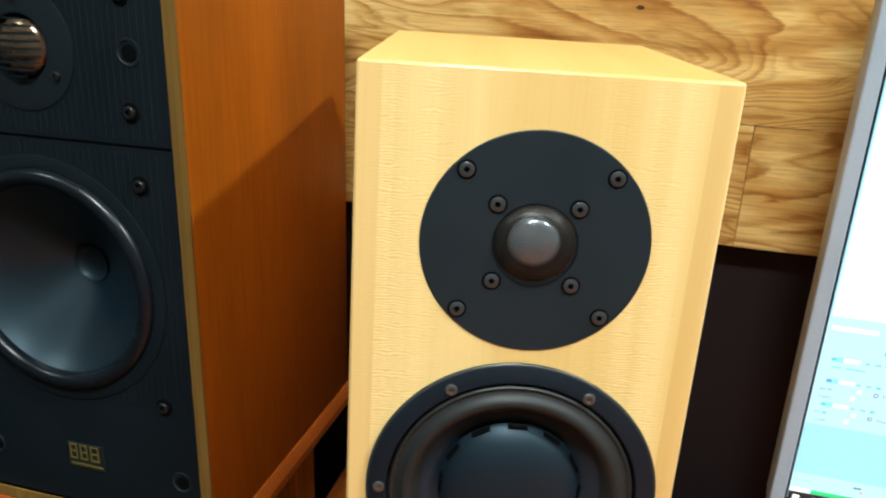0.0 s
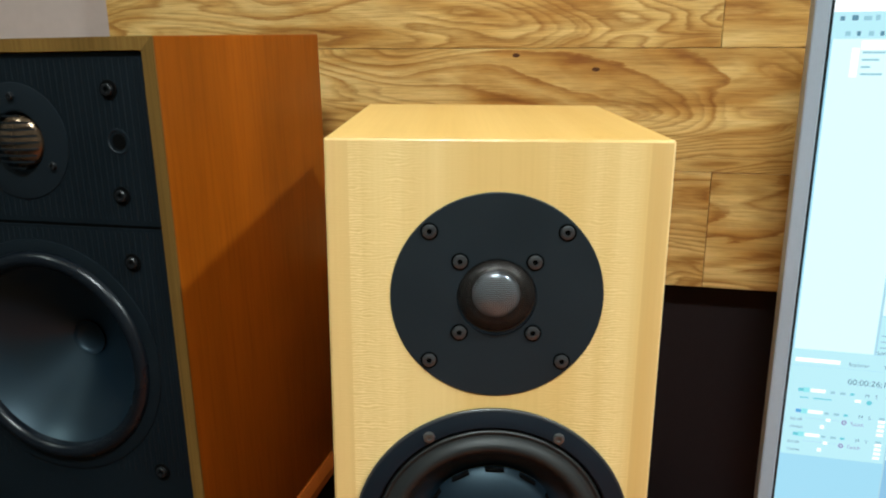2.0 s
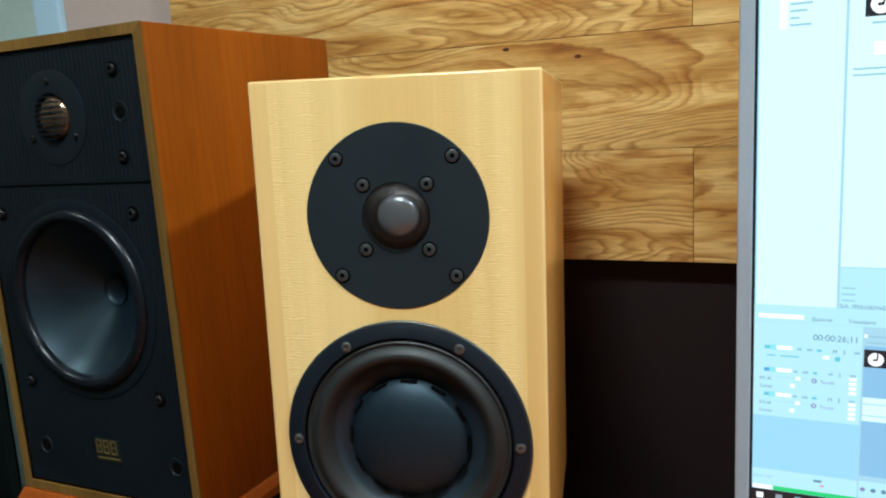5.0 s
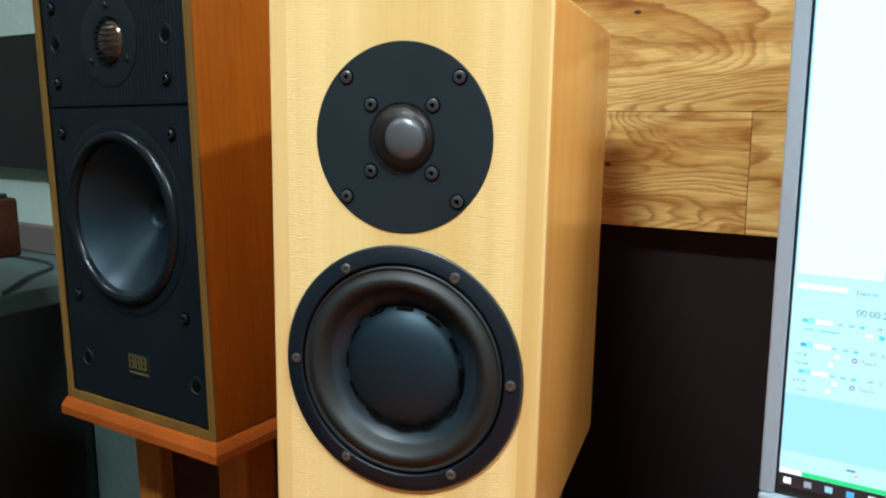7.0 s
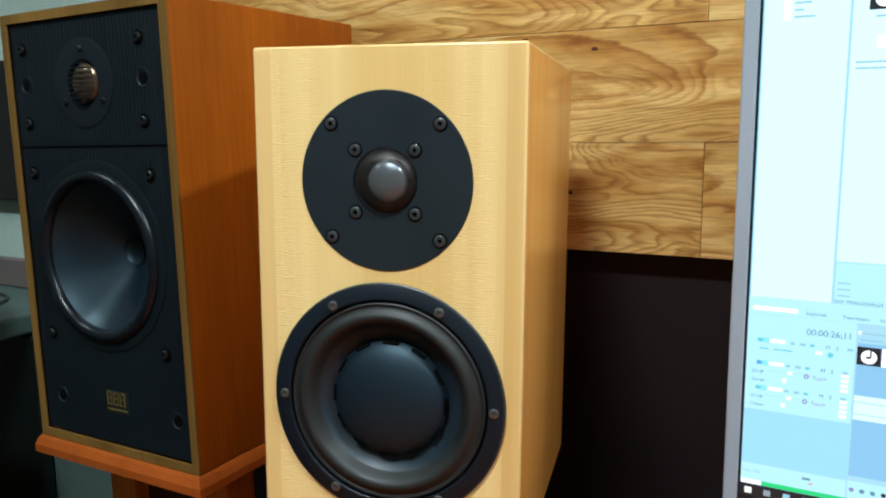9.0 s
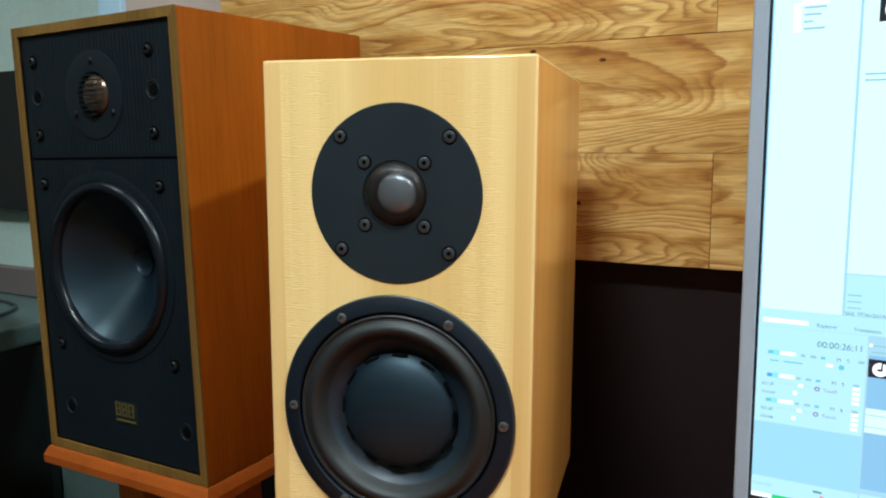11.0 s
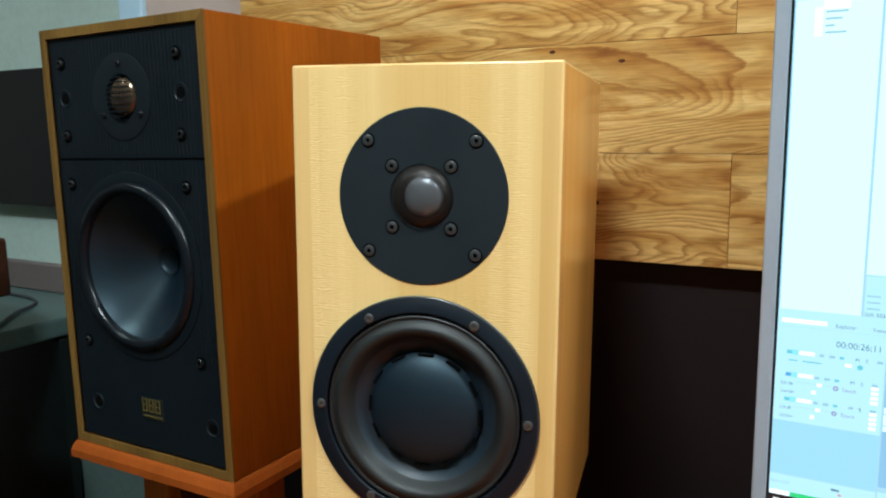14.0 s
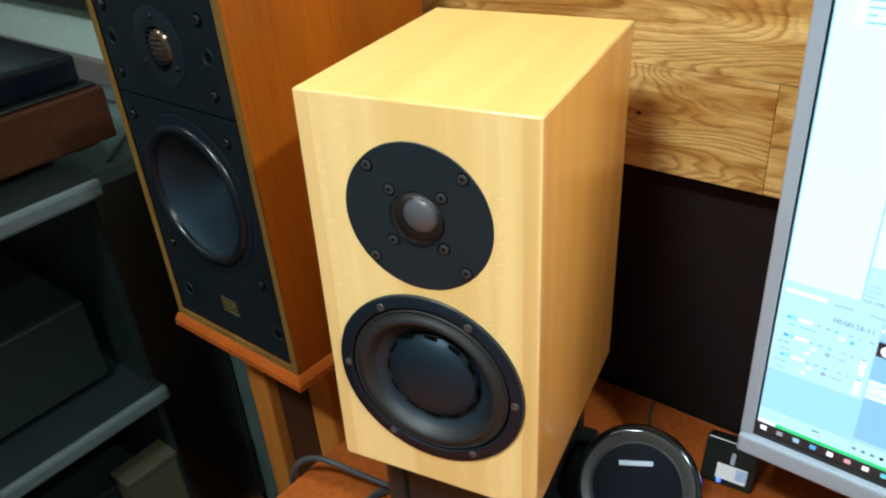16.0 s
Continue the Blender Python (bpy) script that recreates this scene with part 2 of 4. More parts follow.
M = {
    "plank": plank_wood(),
    "maple": maple("maple_veneer", (0.868, 0.598, 0.252)),
    "maple_top": maple("maple_top", (0.92, 0.59, 0.195), 0.1, "y", 0.5, 0.25),
    "maple_edge": maple("maple_edge", (0.80, 0.515, 0.200), 0.2, "z", 1.0, 0.4),
    # same veneer, tint lowered to carry the side's dimmer light and dark reflections
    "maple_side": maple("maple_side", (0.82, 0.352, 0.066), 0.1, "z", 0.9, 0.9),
    "cherry": cherry("cherry_veneer", (0.375, 0.092, 0.0045), 0.62, 0.44, 32, 4, 0.45),
    "frame_wood": cherry("frame_wood", (0.225, 0.122, 0.030), 0.6, 0.45),
    "stand_wood": cherry("stand_wood", (0.37, 0.080, 0.011), 0.75, 0.42, 40, 8, 0.4),
    "leg_wood": cherry("leg_wood", (0.50, 0.170, 0.026), 0.7, 0.45),
    "desk": cherry("desk_laminate", (0.36, 0.086, 0.016), 0.75, 0.34, 20, 20),
    "dark_wall": plain("dark_brown_paint", (0.0120, 0.0072, 0.0080), 0.62, 0, 0.15, 20, 0.1, 0.0, 0.22),
    "black": plain("black_plastic", (0.0024, 0.0062, 0.0096), 0.55, 0, 0.15, 80, 0.15, 0.0, 0.24),
    "plate": plain("black_anodised_plate", (0.0090, 0.0152, 0.0200), 0.50, 0, 0.10, 120, 0.12, 0.0, 0.35),
    "frame_black": plain("woofer_frame_black", (0.0046, 0.0086, 0.0142), 0.46, 0, 0.10, 120, 0.12, 0.0, 0.27),
    "rubber": plain("surround_rubber", (0.0140, 0.0146, 0.0145), 0.50, 0, 0.18, 90, 0.05, 0.0, 0.40),
    "gloss_rubber": plain("shiny_rubber", (0.004, 0.006, 0.009), 0.27, 0, 0.15, 60, 0.03, 0.0, 0.32),
    "cone": plain("pulp_cone", (0.008, 0.0175, 0.027), 0.46, 0, 0.2, 60, 0.05),
    "poly_cone": plain("polymer_cone", (0.0022, 0.0070, 0.0130), 0.38, 0, 0.15, 60, 0.03, 0.0, 0.85, (0.62, 0.86, 1.0)),
    "cap": plain("dust_cap", (0.0032, 0.0082, 0.0145), 0.52, 0, 0.15, 60, 0.03, 0.0, 0.60, (0.60, 0.85, 1.0)),
    # near-black, mostly for the shade inside holes, slots and recesses
    "void": plain("dark_void", (0.002, 0.002, 0.002), 0.9, 0, 0.1, 60, 0.0, 0.0, 0.05),
    "screw": plain("black_screw", (0.085, 0.088, 0.092), 0.34, 0.7, 0.2, 200),
    "steel_screw": plain("grey_screw", (0.16, 0.155, 0.15), 0.38, 0.8, 0.25, 200),
    "dome": plain("metal_dome", (0.46, 0.50, 0.55), 0.24, 0.6, 0.08, 200, 0.05),
    "mesh": mesh_guard(),
    "disc": plain("tweeter_disc_plastic", (0.0058, 0.0100, 0.0140), 0.5, 0, 0.1, 80, 0.1, 0.0, 0.25),
    "dark_screw": plain("dark_screw", (0.0045, 0.0052, 0.0065), 0.42, 0.1, 0.2, 200),
    "copper": plain("copper_dome", (0.16, 0.105, 0.066), 0.22, 0.7, 0.15, 120),
    "gold": plain("gold_print", (0.15, 0.115, 0.036), 0.4, 0.4),
    "silver": plain("silver_bezel", (0.33, 0.385, 0.45), 0.42, 0.0, 0.06, 40),
    "white": plain("white_plastic", (0.75, 0.76, 0.76), 0.45, 0, 0.05),
    "pale_wall": plain("pale_plaster", (0.53, 0.66, 0.60), 0.85, 0, 0.12, 12, 0.25),
    "pink_wall": plain("pink_plaster", (0.50, 0.38, 0.33), 0.85, 0, 0.08, 12, 0.2),
    "upstand": plain("brownish_upstand", (0.17, 0.135, 0.13), 0.6, 0, 0.1, 12, 0.1),
    "white_trim": plain("pale_blue_trim", (0.45, 0.62, 0.75), 0.5, 0, 0.04, 12, 0.05),
    # paint of the unseen walls and ceiling, set for the bounced fill
    "room_wall": plain("room_paint", (0.47, 0.48, 0.455), 0.85, 0, 0.06, 8, 0.2),
    "ceiling": plain("ceiling_paint", (0.76, 0.76, 0.73), 0.9, 0, 0.05, 8, 0.2),
    "floor": cherry("floor_board", (0.20, 0.10, 0.05), 0.6, 0.4, 12, 12),
    "band": plain("black_panel", (0.010, 0.0105, 0.011), 0.5),
    "knot": cherry("knot_wood", (0.13, 0.048, 0.020), 0.5, 0.5, 200, 200),
    "plinth": cherry("plinth_wood", (0.060, 0.021, 0.010), 0.7, 0.45, 20, 20),
    "counter": plain("pale_stone", (0.10, 0.16, 0.15), 0.3, 0, 0.25, 20, 0.1),
    "glass_edge": plain("frosted_shelf", (0.085, 0.108, 0.108), 0.4, 0, 0.15, 20, 0.05),
    "cabinet_black": plain("black_lacquer", (0.0075, 0.0115, 0.0110), 0.35, 0, 0.3, 10, 0.03),
    "smoked": plain("dark_green_grey_board", (0.0100, 0.0165, 0.0160), 0.40, 0, 0.45, 8, 0.04),
    "cable": plain("grey_cable", (0.045, 0.045, 0.048), 0.5),
    "grey_ring": plain("grey_ring", (0.030, 0.031, 0.030), 0.5, 0.0),
    "trim_blue": plain("label_blue", (0.35, 0.50, 0.70), 0.5),
    "rim": plain("thin_rim", (0.035, 0.036, 0.038), 0.34, 0.2),
    "black_glass": plain("black_glass", (0.004, 0.006, 0.010), 0.16, 0, 0.1, 40, 0.0, 0.0, 0.35),
    "gloss_black": plain("gloss_black_plastic", (0.004, 0.005, 0.006), 0.12, 0, 0.1, 40, 0.0),
    "lamp": glow("lamp_diffuser", (1.0, 0.95, 0.86), 6.0),
    "led": glow("blue_led", (0.05, 0.12, 1.0), 4.0),
    # the pale wall's plaster again, darkened to hold the shade low down
    "dado": plain("grey_green_dado", (0.115, 0.175, 0.160), 0.7, 0, 0.25, 14, 0.2),
    "card": plain("olive_card", (0.042, 0.038, 0.016), 0.8, 0, 0.2, 14, 0.2),
}


# ---- building helpers ----
def part(name, bm, material, parent=None, label="", smooth=False, m=None):
    """Links a bmesh as one mesh object, under a thing where one is given."""
    me = bpy.data.meshes.new(name)
    bm.to_mesh(me)
    bm.free()
    me.materials.append(M[material] if isinstance(material, str) else material)
    if smooth:
        me.shade_smooth()
        me.set_sharp_from_angle(angle=radians(38))
    ob = new(name, me)
    if parent is not None:
        ob.parent = parent
    if m is not None:
        ob.matrix_basis = m
    return tagged(ob, label)


def again(ob, m, name=None):
    """One more piece on the same mesh."""
    o = new(name or ob.name.split(".")[0], ob.data)
    o.parent, o.matrix_basis = ob.parent, m
    if "label" in ob:
        o["label"] = ob["label"]
    return o


def thing(name, m, label, category, group="", kind=""):
    e = new(name)
    e.empty_display_size = 0.02
    e.matrix_world = m
    return tagged(e, label, category, group, kind)


def box(x0, x1, y0, y1, z0, z1, bevel=0.0, seg=2):
    bm = bmesh.new()
    bmesh.ops.create_cube(bm, size=1.0)
    for v in bm.verts:
        v.co = Vector(((x0 + x1) / 2 + v.co.x * (x1 - x0), (y0 + y1) / 2 + v.co.y * (y1 - y0), (z0 + z1) / 2 + v.co.z * (z1 - z0)))
    if bevel:
        bmesh.ops.bevel(bm, geom=bm.edges[:], offset=bevel, segments=seg, affect="EDGES", profile=0.5)
    return bm


def join(*parts):
    out = bmesh.new()
    for bm in parts:
        me = bpy.data.meshes.new("tmp")
        bm.to_mesh(me)
        bm.free()
        out.from_mesh(me)
        bpy.data.meshes.remove(me)
    return out


def lathe(profile, seg=64, cx=0.0, cz=0.0):
    """Turned about the axis that faces -y: rows of radius and height towards the front."""
    bm = bmesh.new()
    rings = []
    for r, d in profile:
        if r < 1e-6:
            rings.append([bm.verts.new((cx, -d, cz))])
        else:
            rings.append([bm.verts.new((cx + r * math.cos(2 * math.pi * i / seg), -d, cz + r * math.sin(2 * math.pi * i / seg))) for i in range(seg)])
    for a, b in zip(rings, rings[1:]):
        for i in range(seg):
            j = (i + 1) % seg
            q = [a[i % len(a)], a[j % len(a)], b[j % len(b)], b[i % len(b)]]
            q = [v for n, v in enumerate(q) if v not in q[:n]]
            if len(q) > 2:
                bm.faces.new(q)
    bmesh.ops.recalc_face_normals(bm, faces=bm.faces[:])
    return bm


def pierced(x0, x1, z0, z1, holes, y=0.0, depth=0.015, seg=64):
    """An upright panel facing -y with round holes cut through it."""
    bm = bmesh.new()
    loops = [[(x0, z0), (x1, z0), (x1, z1), (x0, z1)]]
    loops += [[(cx + r * math.cos(2 * math.pi * i / seg), cz + r * math.sin(2 * math.pi * i / seg)) for i in range(seg)] for cx, cz, r in holes]
    edges = []
    for loop in loops:
        vs = [bm.verts.new((x, y, z)) for x, z in loop]
        edges += [bm.edges.new((a, b)) for a, b in zip(vs, vs[1:] + vs[:1])]
    bmesh.ops.triangle_fill(bm, use_beauty=True, use_dissolve=False, edges=edges, normal=(0, -1, 0))
    for f in bm.faces:
        if f.normal.y > 0:
            f.normal_flip()
    out = bmesh.ops.extrude_edge_only(bm, edges=edges)
    for v in out["geom"]:
        if isinstance(v, bmesh.types.BMVert):
            v.co.y += depth
    return bm


def open_box(x0, x1, y0, y1, z0, z1, bevel, topless=False):
    """A rounded cabinet shell with no front face."""
    bm = box(x0, x1, y0, y1, z0, z1, bevel, 3)
    front = [f for f in bm.faces if f.normal.y < -0.99 or (topless and f.normal.z > 0.99)]
    bmesh.ops.delete(bm, geom=front, context="FACES")
    return bm


def tube(points, radius, name, material, parent=None, label="", category=""):
    cu = bpy.data.curves.new(name, "CURVE")
    cu.dimensions, cu.bevel_depth, cu.bevel_resolution, cu.resolution_u = "3D", radius, 3, 10
    sp = cu.splines.new("NURBS")
    sp.points.add(len(points) - 1)
    for p, co in zip(sp.points, points):
        p.co = (*co, 1)
    sp.use_endpoint_u, sp.order_u = True, 4
    cu.materials.append(M[material])
    ob = new(name, cu)
    if parent:
        ob.parent = parent
    return tagged(ob, label, category)


def screw_mesh(r, h, socket):
    return lathe([(r * 1.12, -0.0004), (r * 1.02, 0.0002), (r, h * 0.8), (r * 0.86, h), (socket, h), (socket * 0.95, h * 0.25), (0, h * 0.2)], 14)


# ---- the room ----
WALL_Y, DESK_Z, FLOOR_Z = 0.297, 0.665, -0.07
XL, XR, YF, YB = -2.6, 2.2, -2.6, 0.317


def struct(name, bm, material, label="", m=None):
    return tagged(part(name, bm, material, None, label, m=m), kind="structure", category=name.split("_")[0])


struct("floor", box(XL - 0.1, XR + 0.1, YF - 0.1, 1.2, FLOOR_Z - 0.1, FLOOR_Z), "floor", "dark brown wooden floor")
# unseen ceiling, closes the room and bounces the lamps' light
struct("ceiling", box(XL - 0.1, XR + 0.1, YF - 0.1, 1.2, CEIL, CEIL + 0.1), "ceiling", "unseen white painted ceiling, added to bounce light")
struct("wall_north", box(-0.42, XR, YB, YB + 0.1, FLOOR_Z, CEIL), "dark_wall", "dark brown painted wall behind the planks")
# south, west and east walls are out of view, added for bounce
struct("wall_south", box(XL, XR, YF - 0.1, YF, FLOOR_Z, CEIL), "room_wall", "unseen plain cream wall, added to bounce fill light")
struct("wall_west", box(XL - 0.1, XL, YF, 0.95, FLOOR_Z, CEIL), "room_wall", "unseen plain cream wall, added to bounce fill light")
struct("wall_east", box(XR, XR + 0.1, YF, YB, FLOOR_Z, CEIL), "room_wall", "unseen plain cream wall, added to bounce fill light")
struct("wall_north_west", box(XL, -0.59, 0.43, 0.53, FLOOR_Z, CEIL), "pale_wall", "grey-green plastered wall")
struct("wall_pier", box(-0.585, -0.42, YB - 0.004, YB + 0.2, 0.90, CEIL), "pink_wall", "pinkish plastered pier beside the planks")
struct("wall_pier_foot", box(-0.585, -0.42, YB - 0.001, YB + 0.2, FLOOR_Z, 0.8995), "pale_wall", "grey-green plastered foot of the pier")
struct("trim", box(-0.628, -0.585, YB - 0.012, YB + 0.2, 0.82, CEIL, 0.003), "white_trim", "pale blue painted upright trim")
band = struct("black_wall_panel", box(XL, -0.66, 0.405, 0.43, 0.949, 1.172, 0.002), "band", "long black panel fixed on the plastered wall")


def plank_row(parent, z0, z1, cuts):
    """One course of boards between the cuts, each a piece of its own with eased edges."""
    for a, b in zip(cuts, cuts[1:]):
        g = 0.0002
        part("plank", box(a + g, b - g, WALL_Y, YB - 0.001, z0 + g, z1 - g, 0.0004, 1), "plank", parent)


cladding = tagged(thing("wall_cladding", pose(0, 0, 0), "wall cladding of wide larch planks with bold grain", "cladding"), kind="structure")
COURSE, Z0 = 0.0975, 0.9475
CUTS = [(-0.412, -0.10, 0.1265, 0.95, XR), (-0.412, 0.62, 1.4, XR), (-0.412, 0.1255, 1.0, XR), (-0.412, -0.02, 0.75, XR), (-0.412, 0.45, 1.3, XR)]
n = 0
while Z0 + n * COURSE < CEIL - 0.01:
    z = Z0 + n * COURSE
    plank_row(cladding, z, min(z + COURSE, CEIL), CUTS[n % len(CUTS)])
    n += 1

# knots in the boards
knots = [(0.031, 1.126), (-0.034, 1.137), (0.010, 1.000)]
for x, z in knots:
    k = part("knot", lathe([(0.0032, 0.0), (0.0028, 0.0003), (0.0014, 0.0002), (0, 0.0003)], 12), "knot", cladding, m=pose(x, WALL_Y, z) @ Matrix.Diagonal((1.0, 1, 0.55, 1)))

# ---- ceiling lamps ----
# fixtures out of view; the third only houses the added fill light
for (x, y, z), sx, sy in ((KEY, 0.13, 0.13), (FRONT, 0.38, 0.24), (LEFT_FILL, 0.32, 0.32)):
    t = thing("ceiling_lamp", pose(x, y, z), "unseen flat white ceiling lamp, placed to give the light", "lamp", "ceiling lamps")
    part("housing", box(-sx / 2 - 0.02, sx / 2 + 0.02, -sy / 2 - 0.02, sy / 2 + 0.02, 0.0, CEIL - z, 0.004), "white", t)
    part("diffuser", box(-sx / 2, sx / 2, -sy / 2, sy / 2, -0.012, -0.001, 0.003), "lamp", t, "glowing diffuser")

# ---- desk ----
desk = thing("desk", pose(0, 0, DESK_Z), "red-brown laminate desk against the dark wall", "desk")
part("desktop", box(-0.205, 1.45, -0.62, YB - 0.004, -0.028, 0.0, 0.003), "desk", desk)
for x in (-0.17, 1.41):
    part("side_panel", box(x - 0.012, x + 0.012, -0.55, YB - 0.03, FLOOR_Z - DESK_Z, -0.0285, 0.002), "desk", desk)

# ---- pale loudspeaker ----
SPK = pose(0, 0, 1.03) @ pose(0, 0, 0, -0.7, 0.8, 12.55) @ Matrix.Translation((0, 0, -0.2345))
W, H, D = 0.0825, 0.312, 0.2085
pale = thing("bookshelf_speaker", SPK, "pale figured maple bookshelf speaker on a small black stand", "speaker")
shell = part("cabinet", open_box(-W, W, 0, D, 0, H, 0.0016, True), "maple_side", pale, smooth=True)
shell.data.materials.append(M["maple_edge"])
# front and top bevels take the paler edge tint for their bright highlight
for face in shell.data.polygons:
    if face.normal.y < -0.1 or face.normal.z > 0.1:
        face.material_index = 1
part("top_panel", box(-W + 0.0014, W - 0.0014, 0.0014, D - 0.0014, H - 0.012, H), "maple_top", pale)
TW, WF = (0.0004, 0.2345), (0.0006, 0.1022)
E1 = 0.0712
part("baffle", pierced(-E1, E1, 0.0014, H - 0.0014, [(*TW, 0.0524), (*WF, 0.0668)], 0.0, 0.018), "maple", pale)
part("edge_strip", box(-W + 0.0014, -E1, 0.0, 0.02, 0.0014, H - 0.0014), "maple_edge", pale)
part("edge_strip", box(E1, W - 0.0014, 0.0, 0.02, 0.0014, H - 0.0014), "maple_edge", pale)


def arc(r0, r1, d0, h, n=12):
    """A half roll between two radii, h proud of d0."""
    return [((r0 + r1) / 2 + (r0 - r1) / 2 * math.cos(math.pi * i / n), d0 + h * math.sin(math.pi * i / n)) for i in range(n + 1)]


def pale_tweeter(parent):
    plate = part("tweeter_plate", lathe([(0.0524, -0.012), (0.0524, 0.0003), (0.0519, 0.0008), (0.0196, 0.0008), (0.0194, -0.0012), (0.0188, -0.002)], 96, *TW), "plate", parent, "matt black round tweeter plate", smooth=True)
    part("tweeter_surround", lathe([(0.0190, -0.004), (0.0168, -0.0028), (0.0145, -0.0024), (0.0128, -0.0036), (0.0122, -0.0046)], 48, *TW), "void", plate, "dark fabric roll behind the mesh", smooth=True)
    part("dome", lathe([(0.0122, -0.0046)] + [(0.0122 * math.cos(a), -0.0046 + 0.0050 * math.sin(a)) for a in np.linspace(0.05, math.pi / 2, 10)], 48, *TW), "dome", plate, "grey metal dome behind the mesh", smooth=True)
    part("mesh_guard", lathe([(0.0194 * math.cos(a), 0.0092 * math.sin(a) - 0.001) for a in np.linspace(0, math.pi / 2, 14)], 64, *TW), "mesh", plate, "bulging dark brown woven mesh guard", smooth=True)
    s = None
    for r, size in ((0.0331, 0.0034), (0.0182, 0.0034)):
        for i, j in ((-1, 1), (1, 1), (-1, -1), (1, -1)):
            m = pose(TW[0] + i * r, -0.0008, TW[1] + j * r, 0, 40 * (i + 2 * j), 0)
            if s is None:
                s = part("screw", screw_mesh(size, 0.0013, size * 0.44), "screw", plate, m=m, smooth=True)
                # flat black discs paint the shade in the hex socket and counterbore
                hole = part("hex_socket", lathe([(size * 0.43, 0.0006), (0, 0.0006)], 6), "void", plate, m=m)
                c = part("counterbore", lathe([(size * 1.32, -0.0002), (size * 1.30, 0.0002), (0, 0.0002)], 18), "void", plate, m=m)
            else:
                again(s, m), again(c, m), again(hole, m)


def pale_woofer(parent):
    frame_ = part("woofer_frame", lathe([(0.0668, -0.012), (0.0668, 0.0), (0.0730, 0.0002), (0.0730, 0.0013), (0.0722, 0.0020), (0.0634, 0.0028), (0.0627, 0.0022), (0.0624, -0.004)], 96, *WF), "frame_black", parent, "matt black pressed woofer frame", smooth=True)
    lip = [(0.0625, -0.0036), (0.0613, -0.0030), (0.0611, 0.0018), (0.0604, 0.0024), (0.0594, 0.0022)]
    roll = [(0.0588, 0.0017), (0.0573, 0.0021), (0.0559, 0.0034), (0.0545, 0.0046), (0.0531, 0.0052), (0.0517, 0.0050), (0.0503, 0.0040), (0.0489, 0.0024), (0.0477, 0.0006), (0.0465, -0.0012), (0.0455, -0.0026)]
    part("surround", lathe(lip + roll, 96, *WF), "rubber", frame_, "grey-black rubber roll surround", smooth=True)
    part("cone", lathe([(0.0458, -0.0023), (0.0440, -0.0040), (0.0420, -0.0054), (0.0400, -0.0065), (0.0380, -0.0074), (0.0358, -0.0082)], 96, *WF), "cone", frame_, smooth=True)
    # lighter ring stands for the highlight on the frame's chamfer
    part("frame_edge", lathe([(0.0731, 0.0008), (0.0731, 0.0016), (0.0725, 0.0022), (0.0719, 0.0023)], 96, *WF), "rim", frame_, "thin grey edge painting the chamfer's highlight", smooth=True)
    cap = [(0.0366 * math.sin(a), -0.0060 + 0.0122 * (math.cos(a) - math.cos(1.35)) / (1 - math.cos(1.35))) for a in np.linspace(1.35, 0.0, 16)]
    k = 0.0366 / cap[0][0]
    part("dust_cap", lathe([(r * k, d) for r, d in cap], 96, *WF), "cap", frame_, "large smooth black dust cap", smooth=True)
    slot = None
    for i in range(12):
        a = 2 * math.pi * i / 12 - radians(2)
        m = pose(WF[0], 0.0, WF[1]) @ pose(0, 0, 0, 0, -math.degrees(a), 0)
        if slot is None:
            # solid black blocks on the cap's edge paint the slots' shade
            slot = part("vent_slot", box(0.0346, 0.0361, 0.0026, 0.0066, -0.0050, 0.0050, 0.0003, 1), "void", frame_, "black block for the shade in a vent slot", m=m)
        else:
            again(slot, m)
    s = None
    for i in range(6):
        a = radians(60 * i)
        m = pose(WF[0] + 0.0662 * math.cos(a), -0.0024, WF[1] + 0.0662 * math.sin(a), 0, 25 * i, 0)
        if s is None:
            s = part("screw", screw_mesh(0.0029, 0.0014, 0.0014), "steel_screw", frame_, m=m, smooth=True)
        else:
            again(s, m)


pale_tweeter(pale)
pale_woofer(pale)

# small stand under it
stand = thing("speaker_stand", pose(-0.006, 0.0, DESK_Z, 0, 0, 12.55), "small black metal desktop speaker stand", "stand")
part("top_plate", box(-0.070, 0.070, 0.010, 0.215, 0.118, 0.1265, 0.002), "cabinet_black", stand, m=pose(0, 0, 0, 0, 0, 0))
for x, y in ((-0.055, 0.030), (0.055, 0.030), (-0.055, 0.195), (0.055, 0.195)):
    part("post", join(lathe([(0.0, 0.0), (0.010, 0.0), (0.010, 0.110), (0.0, 0.110)], 20)), "cabinet_black", stand, smooth=True, m=Matrix.Translation((x, y, 0.009)) @ Matrix.Rotation(-math.pi / 2, 4, "X"))
part("column", box(-0.060, 0.060, 0.028, 0.205, 0.0095, 0.1175, 0.004), "cabinet_black", stand, "black metal body of the stand")
part("base_plate", box(-0.075, 0.075, 0.014, 0.220, 0.0, 0.009, 0.003), "cabinet_black", stand)

# ---- cherry loudspeaker ----
BW, BH, BD = 0.0948, 0.352, 0.218
BROT = pose(0, 0, 0, 0, -0.7, -1.2)
SPB = Matrix.Translation((-0.1825, 0.018, 0.803)) @ BROT @ Matrix.Translation((-BW, 0, 0))
old = thing("bookshelf_speaker", SPB, "cherry-veneered older bookshelf speaker with black ribbed baffle on a wooden stand", "speaker")
part("cabinet", open_box(-BW, BW, 0.0016, BD, 0, BH, 0.0008), "cherry", old, smooth=True)
FR = 0.0072


